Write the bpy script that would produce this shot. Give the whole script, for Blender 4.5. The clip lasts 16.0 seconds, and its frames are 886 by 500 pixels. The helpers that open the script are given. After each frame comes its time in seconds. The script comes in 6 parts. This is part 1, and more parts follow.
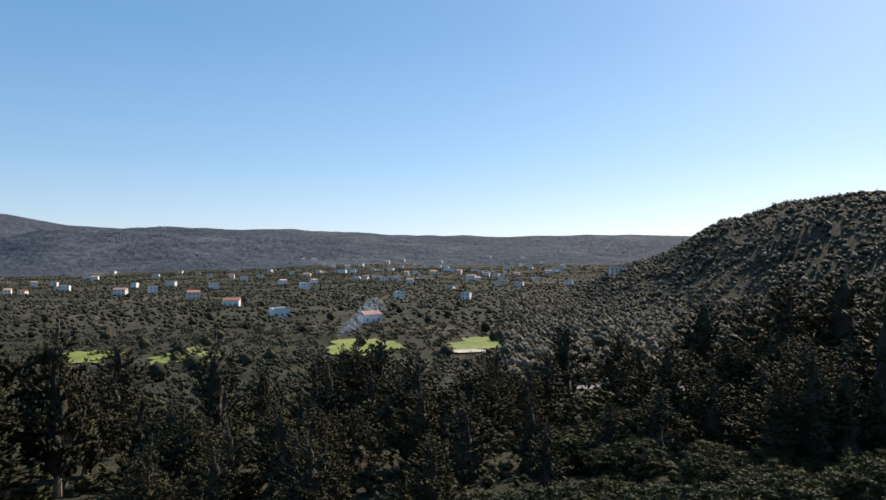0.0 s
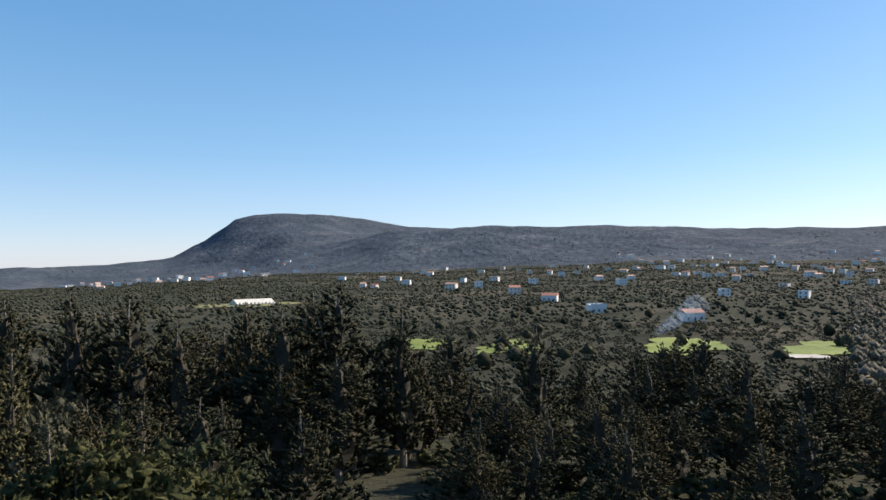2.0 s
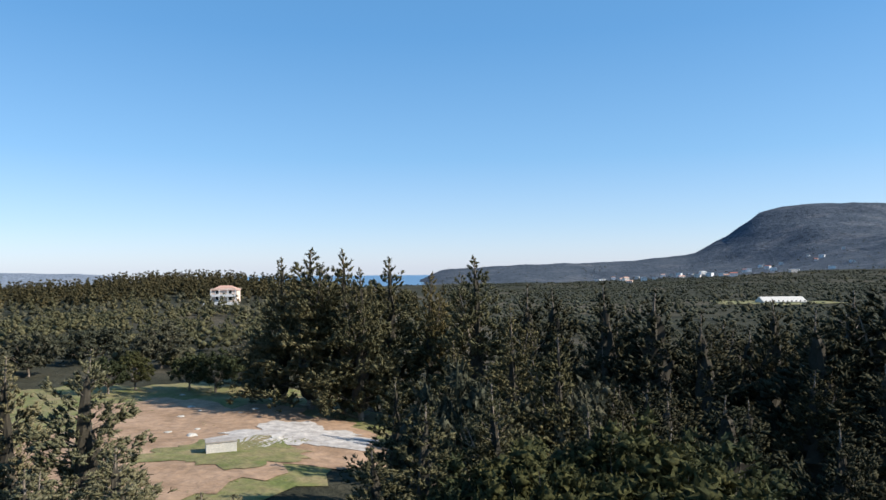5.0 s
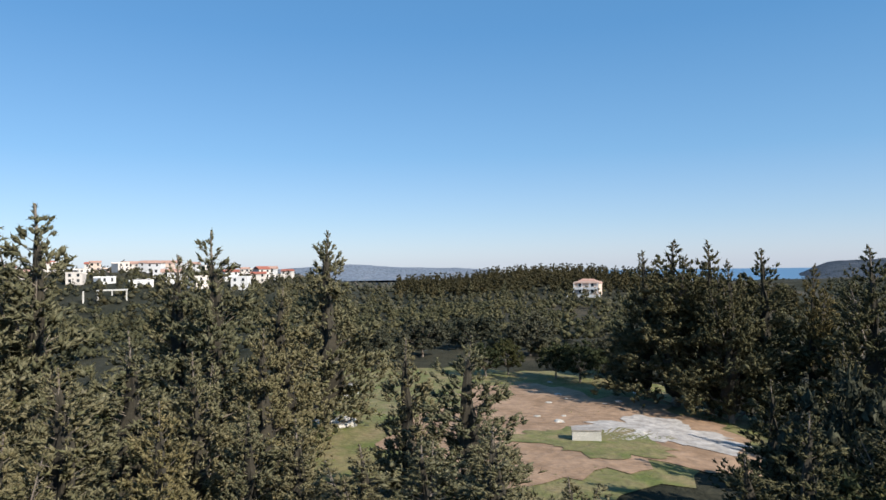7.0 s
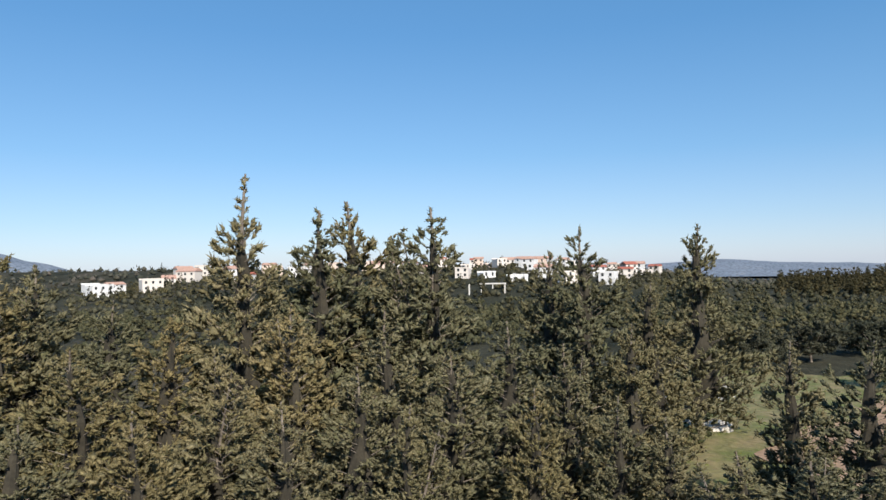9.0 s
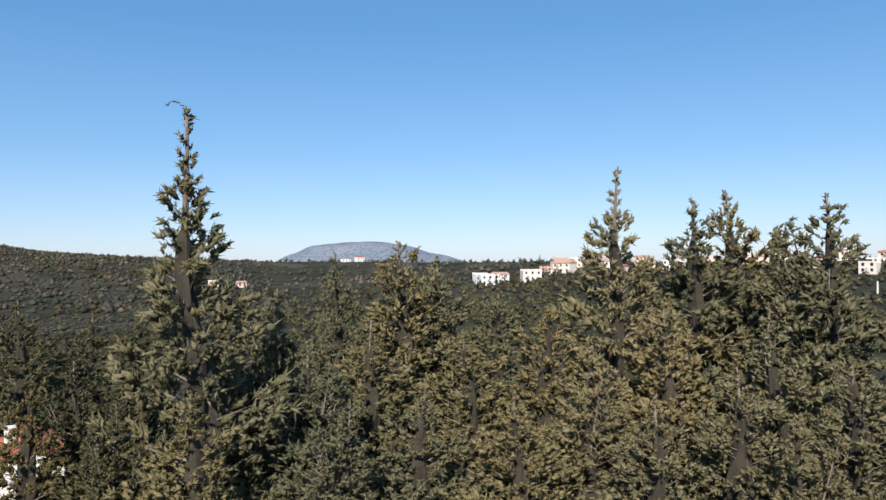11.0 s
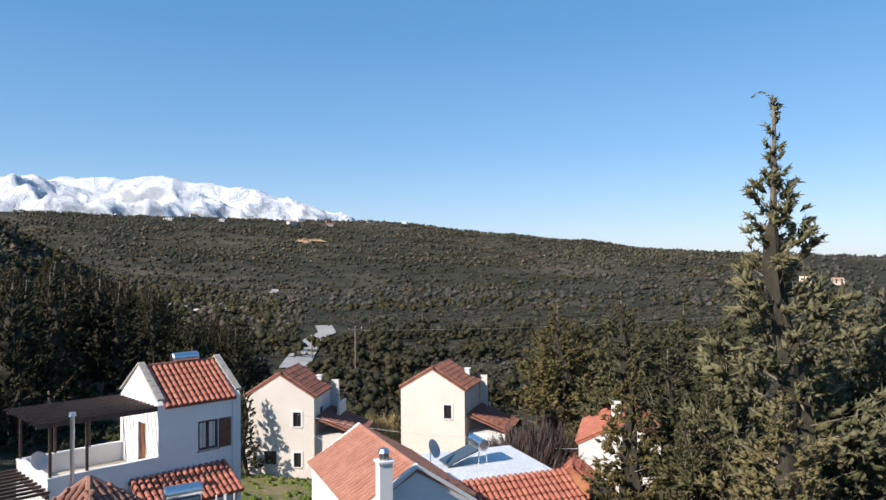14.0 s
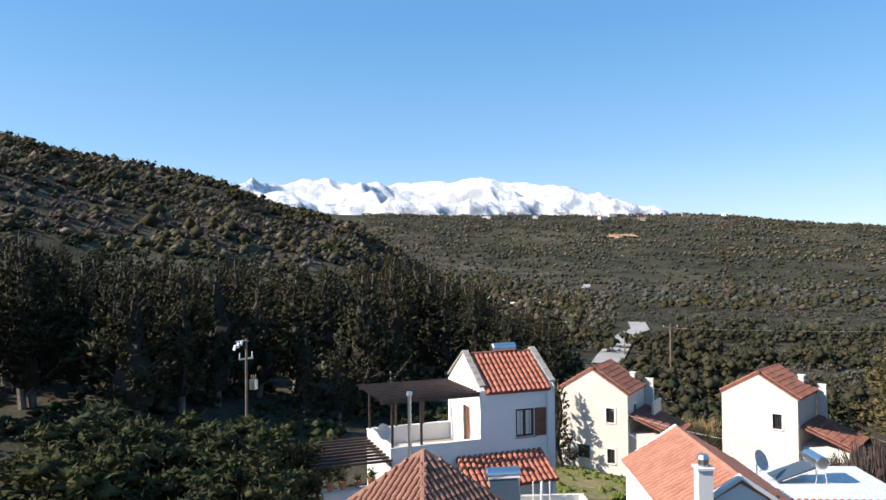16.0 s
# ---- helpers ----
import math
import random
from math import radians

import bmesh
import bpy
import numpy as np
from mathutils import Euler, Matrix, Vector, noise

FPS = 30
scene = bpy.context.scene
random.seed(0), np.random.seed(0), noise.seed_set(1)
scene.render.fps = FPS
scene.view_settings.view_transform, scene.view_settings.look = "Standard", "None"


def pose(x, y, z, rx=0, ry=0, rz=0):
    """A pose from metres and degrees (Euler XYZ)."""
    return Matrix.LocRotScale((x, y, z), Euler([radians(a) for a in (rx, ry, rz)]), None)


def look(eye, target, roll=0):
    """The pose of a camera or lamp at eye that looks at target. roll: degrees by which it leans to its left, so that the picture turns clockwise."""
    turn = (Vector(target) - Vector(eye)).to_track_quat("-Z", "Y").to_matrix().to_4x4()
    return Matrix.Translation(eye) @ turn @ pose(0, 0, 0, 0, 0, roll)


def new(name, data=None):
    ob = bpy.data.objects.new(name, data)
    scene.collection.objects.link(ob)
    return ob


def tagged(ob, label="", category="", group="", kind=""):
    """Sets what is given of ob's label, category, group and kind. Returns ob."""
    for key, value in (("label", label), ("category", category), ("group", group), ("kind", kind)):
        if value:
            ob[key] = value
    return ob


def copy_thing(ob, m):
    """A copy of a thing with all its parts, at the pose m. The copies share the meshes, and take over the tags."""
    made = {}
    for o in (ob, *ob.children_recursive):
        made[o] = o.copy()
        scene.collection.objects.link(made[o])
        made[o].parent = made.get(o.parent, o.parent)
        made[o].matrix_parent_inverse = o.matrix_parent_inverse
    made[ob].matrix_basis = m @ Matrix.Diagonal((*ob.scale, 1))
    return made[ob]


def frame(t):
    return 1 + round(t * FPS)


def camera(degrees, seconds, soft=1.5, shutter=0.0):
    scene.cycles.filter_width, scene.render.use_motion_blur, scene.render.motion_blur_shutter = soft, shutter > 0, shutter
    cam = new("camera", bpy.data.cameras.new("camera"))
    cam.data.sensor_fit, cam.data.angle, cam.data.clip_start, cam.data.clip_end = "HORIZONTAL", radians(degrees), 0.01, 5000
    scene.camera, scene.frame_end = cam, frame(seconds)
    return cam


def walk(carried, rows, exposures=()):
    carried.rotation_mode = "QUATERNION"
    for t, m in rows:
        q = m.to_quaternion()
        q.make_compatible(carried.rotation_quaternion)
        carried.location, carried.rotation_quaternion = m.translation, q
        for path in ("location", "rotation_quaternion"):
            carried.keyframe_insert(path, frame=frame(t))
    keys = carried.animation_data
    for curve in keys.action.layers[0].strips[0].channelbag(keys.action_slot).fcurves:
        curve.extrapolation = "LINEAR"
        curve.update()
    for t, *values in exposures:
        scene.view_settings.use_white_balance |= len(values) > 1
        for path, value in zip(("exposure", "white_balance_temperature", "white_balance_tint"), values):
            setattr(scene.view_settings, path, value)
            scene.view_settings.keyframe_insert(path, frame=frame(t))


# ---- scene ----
cam = camera(63.6, 16.0)
EYE = 14.6
PATH = [
    (0, pose(0, 0, EYE, 91.53, 0.40, 0.83)),
    (0.2, pose(0, 0, EYE, 91.48, 0.41, 3.30)),
    (0.5, pose(0, 0, EYE, 91.48, 0.46, 7.03)),
    (1, pose(0, 0, EYE, 91.44, 0.47, 13.27)),
    (1.5, pose(0, 0, EYE, 91.41, 0.47, 19.50)),
    (2, pose(0, 0, EYE, 91.41, 0.51, 25.78)),
    (2.5, pose(0, 0, EYE, 91.37, 0.52, 32.07)),
    (3, pose(0, 0, EYE, 91.33, 0.52, 38.50)),
    (3.5, pose(0, 0, EYE, 91.30, 0.56, 45.13)),
    (4, pose(0, 0, EYE, 91.26, 0.57, 52.04)),
    (4.2, pose(0, 0, EYE, 91.26, 0.59, 54.82)),
    (6.3, pose(0, 0, EYE, 91.29, 0.63, 84.25)),
    (6.5, pose(0, 0, EYE, 91.20, 0.82, 87.11)),
    (7, pose(0, 0, EYE, 91.20, 0.86, 94.29)),
    (7.5, pose(0, 0, EYE, 91.21, 0.90, 101.46)),
    (8, pose(0, 0, EYE, 91.21, 0.94, 108.63)),
    (8.5, pose(0, 0, EYE, 91.24, 1.02, 115.86)),
    (9, pose(0, 0, EYE, 91.29, 1.03, 123.09)),
    (9.2, pose(0, 0, EYE, 91.28, 1.06, 125.97)),
    (11.3, pose(0, 0, EYE, 91.12, 0.36, 156.75)),
    (11.5, pose(0, 0, EYE, 91.17, 0.26, 159.73)),
    (12, pose(0, 0, EYE, 91.17, 0.35, 167.14)),
    (12.5, pose(0, 0, EYE, 91.14, 0.39, 174.12)),
    (13, pose(0, 0, EYE, 91.14, 0.41, 182.08)),
    (13.5, pose(0, 0, EYE, 91.11, 0.35, 189.06)),
    (14, pose(0, 0, EYE, 91.07, 0.43, 196.98)),
    (14.5, pose(0, 0, EYE, 91.04, 0.50, 203.98)),
    (15, pose(0, 0, EYE, 91.04, 0.69, 211.98)),
    (15.5, pose(0, 0, EYE, 91.04, 0.76, 218.95)),
    (16, pose(0, 0, EYE, 90.92, 0.60, 221.57)),
]
walk(cam, PATH, exposures=[(0.0, 0.62, 7400, 15), (3.5, 0.85, 6750, 11), (6.5, 0.5, 6500, 10), (9.0, 0.45, 6500, 10), (12.0, 0.55, 6600, 12), (14.5, 0.64, 6650, 12), (16.0, 0.88, 6800, 12)])

# ---- world and sun ----
SUN_AZ, SUN_EL = 323.0, 34.0
world = bpy.data.worlds.new("sky")
scene.world = world
world.use_nodes = True
wt = world.node_tree
sky = wt.nodes.new("ShaderNodeTexSky")
sky.sky_type = "NISHITA"
sky.sun_disc = False
sky.sun_elevation = radians(SUN_EL)
sky.sun_rotation = radians(360 - SUN_AZ)
sky.altitude = 1200
sky.air_density = 1.0
sky.dust_density = 1.1
sky.ozone_density = 4.0
back = wt.nodes["Background"]
clear = wt.nodes.new("ShaderNodeMix")
clear.data_type, clear.blend_type = "RGBA", "MULTIPLY"
clear.inputs[0].default_value = 1.0
clear.inputs[7].default_value = (0.95, 1.0, 1.03, 1)
wt.links.new(sky.outputs[0], clear.inputs[6])
even = wt.nodes.new("ShaderNodeMix")
even.data_type = "RGBA"
even.inputs[0].default_value = 0.5
height = wt.nodes.new("ShaderNodeSeparateXYZ")
wt.links.new(wt.nodes.new("ShaderNodeTexCoord").outputs["Generated"], height.inputs[0])
haze = wt.nodes.new("ShaderNodeValToRGB")
while len(haze.color_ramp.elements) < 5:
    haze.color_ramp.elements.new(0.5)
for stop, (pos, tint) in zip(haze.color_ramp.elements, ((0.0, (4.6, 5.0, 6.7)), (0.06, (3.0, 4.3, 6.2)), (0.15, (1.45, 3.5, 5.9)), (0.31, (0.65, 2.65, 5.4)), (1.0, (0.4, 1.8, 4.0)))):
    stop.position = pos
    stop.color = (*[q / 8 for q in tint], 1)
wt.links.new(height.outputs[2], haze.inputs[0])
full = wt.nodes.new("ShaderNodeVectorMath")
full.operation = "SCALE"
full.inputs["Scale"].default_value = 8.0
wt.links.new(haze.outputs[0], full.inputs[0])
wt.links.new(full.outputs[0], even.inputs[7])
wt.links.new(clear.outputs[2], even.inputs[6])
wt.links.new(even.outputs[2], back.inputs[0])
back.inputs[1].default_value = 0.1
sun = new("sun", bpy.data.lights.new("sun", "SUN"))
sun.data.energy = 4.7
sun.data.angle = radians(0.5)
sun.data.color = (1.0, 0.93, 0.82)


def way(az):
    """Unit vector on the plan; az turns to the left from +y, in degrees."""
    return Vector((-math.sin(radians(az)), math.cos(radians(az)), 0))


s = way(SUN_AZ) * math.cos(radians(SUN_EL)) + Vector((0, 0, math.sin(radians(SUN_EL))))
sun.matrix_world = look(s * 100, (0, 0, 0))
scene.view_settings.exposure = 0.0


# ---- materials ----
def mat(name, colour, rough=0.7, metal=0.0):
    m = bpy.data.materials.new(name)
    m.use_nodes = True
    b = m.node_tree.nodes["Principled BSDF"]
    b.inputs["Base Color"].default_value = (*colour, 1)
    b.inputs["Roughness"].default_value = rough
    b.inputs["Metallic"].default_value = metal
    return m, m.node_tree, b


def node(nt, kind, **values):
    n = nt.nodes.new(kind)
    for k, v in values.items():
        n.inputs[k.replace("_", " ")].default_value = v
    return n


def ramp(nt, source, stops):
    r = nt.nodes.new("ShaderNodeValToRGB")
    e = r.color_ramp.elements
    while len(e) < len(stops):
        e.new(0.5)
    for i, (p, c) in enumerate(stops):
        e[i].position = p
        e[i].color = (*c, 1)
    nt.links.new(source, r.inputs[0])
    return r.outputs[0]


def mix(nt, fac, a, b, blend="MIX"):
    m = nt.nodes.new("ShaderNodeMix")
    m.data_type = "RGBA"
    m.blend_type = blend
    for i, v in ((0, fac), (6, a), (7, b)):
        if isinstance(v, (int, float)):
            m.inputs[i].default_value = v
        elif isinstance(v, tuple):
            m.inputs[i].default_value = (*v, 1)
        else:
            nt.links.new(v, m.inputs[i])
    return m.outputs[2]


def noise_fac(nt, scale, detail=4, coord=None, rough=0.6):
    n = node(nt, "ShaderNodeTexNoise", Scale=scale, Detail=detail, Roughness=rough)
    if coord is None:
        coord = nt.nodes.new("ShaderNodeNewGeometry").outputs["Position"]
    nt.links.new(coord, n.inputs["Vector"])
    return n.outputs["Fac"]


def bump(nt, b, height, strength, dist):
    n = node(nt, "ShaderNodeBump", Strength=strength, Distance=dist)
    nt.links.new(height, n.inputs["Height"])
    nt.links.new(n.outputs[0], b.inputs["Normal"])


def two_tone(name, c1, c2, scale, rough=0.75, grain=40.0, strength=0.3, dist=0.02, metal=0.0, local=False, mottle=0.28):
    """Colour that drifts between two tones, with finer grain and relief."""
    m, nt, b = mat(name, c1, rough, metal)
    coord = nt.nodes.new("ShaderNodeTexCoord").outputs["Object"] if local else None
    big = ramp(nt, noise_fac(nt, scale, 4, coord), [(0.35, c1), (0.65, c2)])
    fine = noise_fac(nt, grain, 3, coord)
    shade = ramp(nt, fine, [(0.3, (1 - mottle,) * 3), (0.7, (1 + mottle * 0.43,) * 3)])
    nt.links.new(mix(nt, 1.0, big, shade, "MULTIPLY"), b.inputs["Base Color"])
    bump(nt, b, fine, strength, dist)
    return m


def leaf(name, stops, big=0.07, through_light=0.1, grain=6.0):
    """Foliage: every leaf spray its own tone, drifting from plant to plant."""
    m, nt, b = mat(name, stops[0], 0.75)
    b.inputs["Specular IOR Level"].default_value = 0.06
    g = nt.nodes.new("ShaderNodeNewGeometry")
    rnd = ramp(nt, g.outputs["Random Per Island"], [(i / max(1, len(stops) - 1), c) for i, c in enumerate(stops)])
    info = nt.nodes.new("ShaderNodeObjectInfo")
    tone = ramp(nt, info.outputs["Random"], [(0.0, (0.78, 0.84, 0.86)), (0.5, (1.0, 1.0, 1.0)), (1.0, (1.2, 1.08, 0.9))])
    patch = ramp(nt, noise_fac(nt, big, 3, g.outputs["Position"]), [(0.3, (0.7, 0.74, 0.74)), (0.7, (1.2, 1.12, 1.05))])
    c = mix(nt, 1.0, mix(nt, 1.0, rnd, tone, "MULTIPLY"), patch, "MULTIPLY")
    leaves = noise_fac(nt, grain, 5, g.outputs["Position"], 0.8)
    c = mix(nt, 1.0, c, ramp(nt, leaves, [(0.34, (0.55, 0.56, 0.56)), (0.5, (1.05, 1.05, 1.05)), (0.66, (1.75, 1.7, 1.65))]), "MULTIPLY")
    bump(nt, b, leaves, 0.5, 0.5 / grain)
    nt.links.new(c, b.inputs["Base Color"])
    t = nt.nodes.new("ShaderNodeBsdfTranslucent")
    nt.links.new(c, t.inputs[0])
    ms = nt.nodes.new("ShaderNodeMixShader")
    ms.inputs[0].default_value = through_light
    nt.links.new(b.outputs[0], ms.inputs[1])
    nt.links.new(t.outputs[0], ms.inputs[2])
    nt.links.new(ms.outputs[0], nt.nodes["Material Output"].inputs[0])
    return m


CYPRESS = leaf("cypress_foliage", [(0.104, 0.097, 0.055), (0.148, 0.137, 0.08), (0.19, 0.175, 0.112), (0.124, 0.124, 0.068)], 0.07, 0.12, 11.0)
# cypress foliage darkened for crowns seen on their shaded side
HALF_SHADE = leaf("half_shaded_foliage", [(0.058, 0.059, 0.033), (0.086, 0.083, 0.046), (0.12, 0.111, 0.064)], 0.07, 0.08, 11.0)
# darkest copy: the shade of back-lit trees is put into this colour
SHADE_GREEN = leaf("shaded_evergreen_foliage", [(0.03, 0.032, 0.021), (0.044, 0.044, 0.027), (0.062, 0.057, 0.034)], 0.07, 0.07, 9.0)
BROAD = leaf("broadleaf_foliage", [(0.027, 0.034, 0.018), (0.043, 0.051, 0.026), (0.064, 0.07, 0.035)])
OLIVE = leaf("olive_foliage", [(0.042, 0.046, 0.032), (0.064, 0.066, 0.046), (0.09, 0.088, 0.062), (0.038, 0.041, 0.028)], 0.012, 0.06, 2.5)
SCRUB = leaf("scrub_foliage", [(0.042, 0.046, 0.036), (0.062, 0.065, 0.052), (0.088, 0.086, 0.07), (0.125, 0.108, 0.095)], 0.02, 0.04, 2.5)
DRY = leaf("dry_twigs", [(0.085, 0.066, 0.062), (0.118, 0.09, 0.085), (0.072, 0.056, 0.053)], 0.1, 0.05)
STRAW = leaf("straw", [(0.36, 0.27, 0.14), (0.28, 0.22, 0.12), (0.42, 0.33, 0.18)], 0.1, 0.1)
HERB = leaf("herbs", [(0.075, 0.11, 0.025), (0.11, 0.15, 0.035), (0.16, 0.18, 0.05)], 0.1, 0.1)
# twig brown taken very dark to carry the shade inside crowns
SHADED_TWIG = two_tone("shaded_inner_twigs", (0.03, 0.026, 0.018), (0.05, 0.042, 0.028), 2.0, 0.95, 12)
BARK = two_tone("bark", (0.14, 0.11, 0.085), (0.26, 0.22, 0.18), 1.5, 0.9, 14, 0.6, 0.05)
STUCCO = two_tone("white_stucco", (0.68, 0.67, 0.66), (0.74, 0.73, 0.72), 0.5, 0.85, 25, 0.12, 0.01, mottle=0.07)
CREAM = two_tone("cream_stucco", (0.63, 0.57, 0.515), (0.69, 0.63, 0.575), 0.4, 0.85, 25, 0.12, 0.01, mottle=0.07)
PEACH = two_tone("peach_stucco", (0.64, 0.5, 0.41), (0.7, 0.57, 0.48), 0.4, 0.85, 10, 0.1, 0.01, mottle=0.07)
TILE_RED = two_tone("red_clay_tile", (0.32, 0.094, 0.062), (0.48, 0.17, 0.105), 3.0, 0.7, 30, 0.3, 0.01)
TILE_PALE = two_tone("faded_clay_tile", (0.36, 0.15, 0.1), (0.47, 0.215, 0.145), 2.0, 0.8, 30, 0.3, 0.01)
TILE_PINK = two_tone("sun_bleached_tile", (0.46, 0.27, 0.2), (0.56, 0.35, 0.27), 2.0, 0.8, 30, 0.3, 0.01)
TILE_OLD = two_tone("brown_clay_tile", (0.26, 0.12, 0.085), (0.34, 0.17, 0.12), 2.0, 0.85, 30, 0.3, 0.01)
TILE_DARK = two_tone("weathered_tile_and_gap_shade", (0.17, 0.065, 0.045), (0.3, 0.12, 0.08), 2.5, 0.8, 30, 0.3, 0.01)
WOOD = two_tone("brown_painted_wood", (0.12, 0.045, 0.025), (0.2, 0.08, 0.04), 4, 0.6, 40, 0.3, 0.005)
BEAM = two_tone("dark_stained_beam", (0.045, 0.025, 0.02), (0.09, 0.05, 0.035), 4, 0.6, 40, 0.3, 0.005)
POLE_WOOD = two_tone("grey_pole_wood", (0.16, 0.11, 0.08), (0.25, 0.18, 0.13), 3, 0.9, 30, 0.4, 0.01)
STONE = two_tone("grey_cap_stone", (0.3, 0.27, 0.24), (0.42, 0.38, 0.34), 3, 0.9, 20, 0.5, 0.02)
CONCRETE = two_tone("pale_concrete", (0.5, 0.48, 0.44), (0.66, 0.63, 0.58), 1.2, 0.9, 15, 0.4, 0.02)
WHITE_ROOF = two_tone("white_roof_coating", (0.62, 0.65, 0.68), (0.72, 0.74, 0.76), 0.8, 0.5, 12, 0.15, 0.01)
FLOOR_TILE = two_tone("beige_terrace_floor", (0.5, 0.42, 0.32), (0.6, 0.52, 0.42), 1.0, 0.8, 20, 0.2, 0.01)
METAL = mat("galvanised_metal", (0.75, 0.76, 0.78), 0.28, 1.0)[0]
PIPE = mat("stainless_flue", (0.55, 0.55, 0.56), 0.32, 1.0)[0]
PANEL = mat("solar_collector_glass", (0.06, 0.08, 0.1), 0.15)[0]
GLASS = mat("window_glass", (0.03, 0.035, 0.04), 0.06)[0]
CURTAIN = two_tone("white_curtain", (0.6, 0.58, 0.54), (0.7, 0.68, 0.64), 6, 0.9, 40)
IRON = mat("dark_iron", (0.03, 0.03, 0.03), 0.5, 0.6)[0]
DISH = two_tone("grey_dish", (0.45, 0.45, 0.46), (0.55, 0.55, 0.56), 3, 0.5)
TERRACOTTA = two_tone("terracotta", (0.45, 0.16, 0.07), (0.55, 0.24, 0.12), 3, 0.8)
ROAD = two_tone("pale_worn_asphalt", (0.3, 0.29, 0.28), (0.42, 0.41, 0.39), 0.15, 0.9, 8, 0.3, 0.02)
DARK_ROAD = two_tone("grey_asphalt", (0.1, 0.1, 0.105), (0.15, 0.15, 0.15), 0.15, 0.9, 8, 0.3, 0.02)
GRAVEL = two_tone("white_gravel", (0.35, 0.32, 0.29), (0.52, 0.48, 0.44), 0.9, 0.95, 1.6, 0.8, 0.15)
SOIL = two_tone("reddish_soil", (0.27, 0.17, 0.1), (0.38, 0.25, 0.16), 0.35, 0.95, 1.3, 0.8, 0.15)
MEADOW = two_tone("spring_grass", (0.12, 0.14, 0.032), (0.24, 0.19, 0.09), 0.4, 0.95, 1.8, 0.8, 0.15)
CLOVER = two_tone("yellow_green_clover", (0.1, 0.15, 0.018), (0.19, 0.22, 0.03), 0.05, 0.95, 0.6, 0.8, 0.3)
ROCK = two_tone("pale_limestone", (0.4, 0.37, 0.32), (0.6, 0.56, 0.5), 1.5, 0.95, 6, 0.8, 0.06)
EARTH_CUT = two_tone("ochre_earth_cut", (0.36, 0.2, 0.1), (0.48, 0.31, 0.18), 0.08, 0.95, 0.6, 0.6, 0.3)


def ground_material():
    m, nt, b = mat("scrubby_ground", (0.1, 0.09, 0.05), 1.0)
    b.inputs["Specular IOR Level"].default_value = 0.05
    pos = nt.nodes.new("ShaderNodeNewGeometry").outputs["Position"]
    big = ramp(nt, noise_fac(nt, 0.006, 5, pos), [(0.3, (0.036, 0.04, 0.031)), (0.5, (0.047, 0.048, 0.038)), (0.7, (0.11, 0.096, 0.08))])
    v = node(nt, "ShaderNodeTexVoronoi", Scale=0.045)
    nt.links.new(pos, v.inputs["Vector"])
    spots = ramp(nt, v.outputs["Distance"], [(0.1, (0.45, 0.5, 0.45)), (0.55, (1.15, 1.12, 1.05))])
    fine = noise_fac(nt, 0.6, 6, pos, 0.7)
    grain = ramp(nt, fine, [(0.3, (0.6, 0.62, 0.6)), (0.7, (1.25, 1.2, 1.15))])
    c = mix(nt, 1.0, mix(nt, 1.0, big, spots, "MULTIPLY"), grain, "MULTIPLY")
    nt.links.new(c, b.inputs["Base Color"])
    bump(nt, b, fine, 0.8, 0.6)
    return m


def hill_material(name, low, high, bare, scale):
    """Far wooded slope: dark maquis with paler open ground between, in haze-tinted tones."""
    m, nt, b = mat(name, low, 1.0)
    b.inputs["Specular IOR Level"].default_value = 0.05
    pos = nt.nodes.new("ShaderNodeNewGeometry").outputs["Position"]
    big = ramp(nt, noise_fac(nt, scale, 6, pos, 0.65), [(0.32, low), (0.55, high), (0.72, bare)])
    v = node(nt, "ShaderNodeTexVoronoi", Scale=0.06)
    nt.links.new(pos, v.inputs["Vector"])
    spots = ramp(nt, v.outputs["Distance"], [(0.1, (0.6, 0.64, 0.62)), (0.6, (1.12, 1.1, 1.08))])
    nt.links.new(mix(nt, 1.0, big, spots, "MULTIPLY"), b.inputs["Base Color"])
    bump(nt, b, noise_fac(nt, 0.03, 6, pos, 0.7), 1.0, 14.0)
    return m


def snow_material():
    m, nt, b = mat("snow_and_rock", (0.8, 0.82, 0.85), 0.7)
    g = nt.nodes.new("ShaderNodeNewGeometry")
    sep = nt.nodes.new("ShaderNodeSeparateXYZ")
    nt.links.new(g.outputs["Position"], sep.inputs[0])
    n1 = noise_fac(nt, 0.012, 8, g.outputs["Position"], 0.75)
    line = nt.nodes.new("ShaderNodeMath")
    line.operation = "MULTIPLY_ADD"
    nt.links.new(sep.outputs[2], line.inputs[0])
    line.inputs[1].default_value = 0.0011
    nt.links.new(n1, line.inputs[2])
    f = ramp(nt, line.outputs[0], [(0.6, (0.0, 0.0, 0.0)), (0.78, (1, 1, 1))])
    slope = nt.nodes.new("ShaderNodeSeparateXYZ")
    nt.links.new(g.outputs["Normal"], slope.inputs[0])
    steep = ramp(nt, slope.outputs[2], [(0.62, (0.3, 0.3, 0.3)), (0.76, (1, 1, 1))])
    f = mix(nt, 1.0, f, steep, "MULTIPLY")
    nt.links.new(mix(nt, f, (0.22, 0.25, 0.3), (0.86, 0.88, 0.92)), b.inputs["Base Color"])
    bump(nt, b, n1, 1.0, 40.0)
    return m


GROUND = ground_material()


# ---- terrain ----
def smooth(u):
    u = np.clip(u, 0, 1)
    return u * u * (3 - 2 * u)


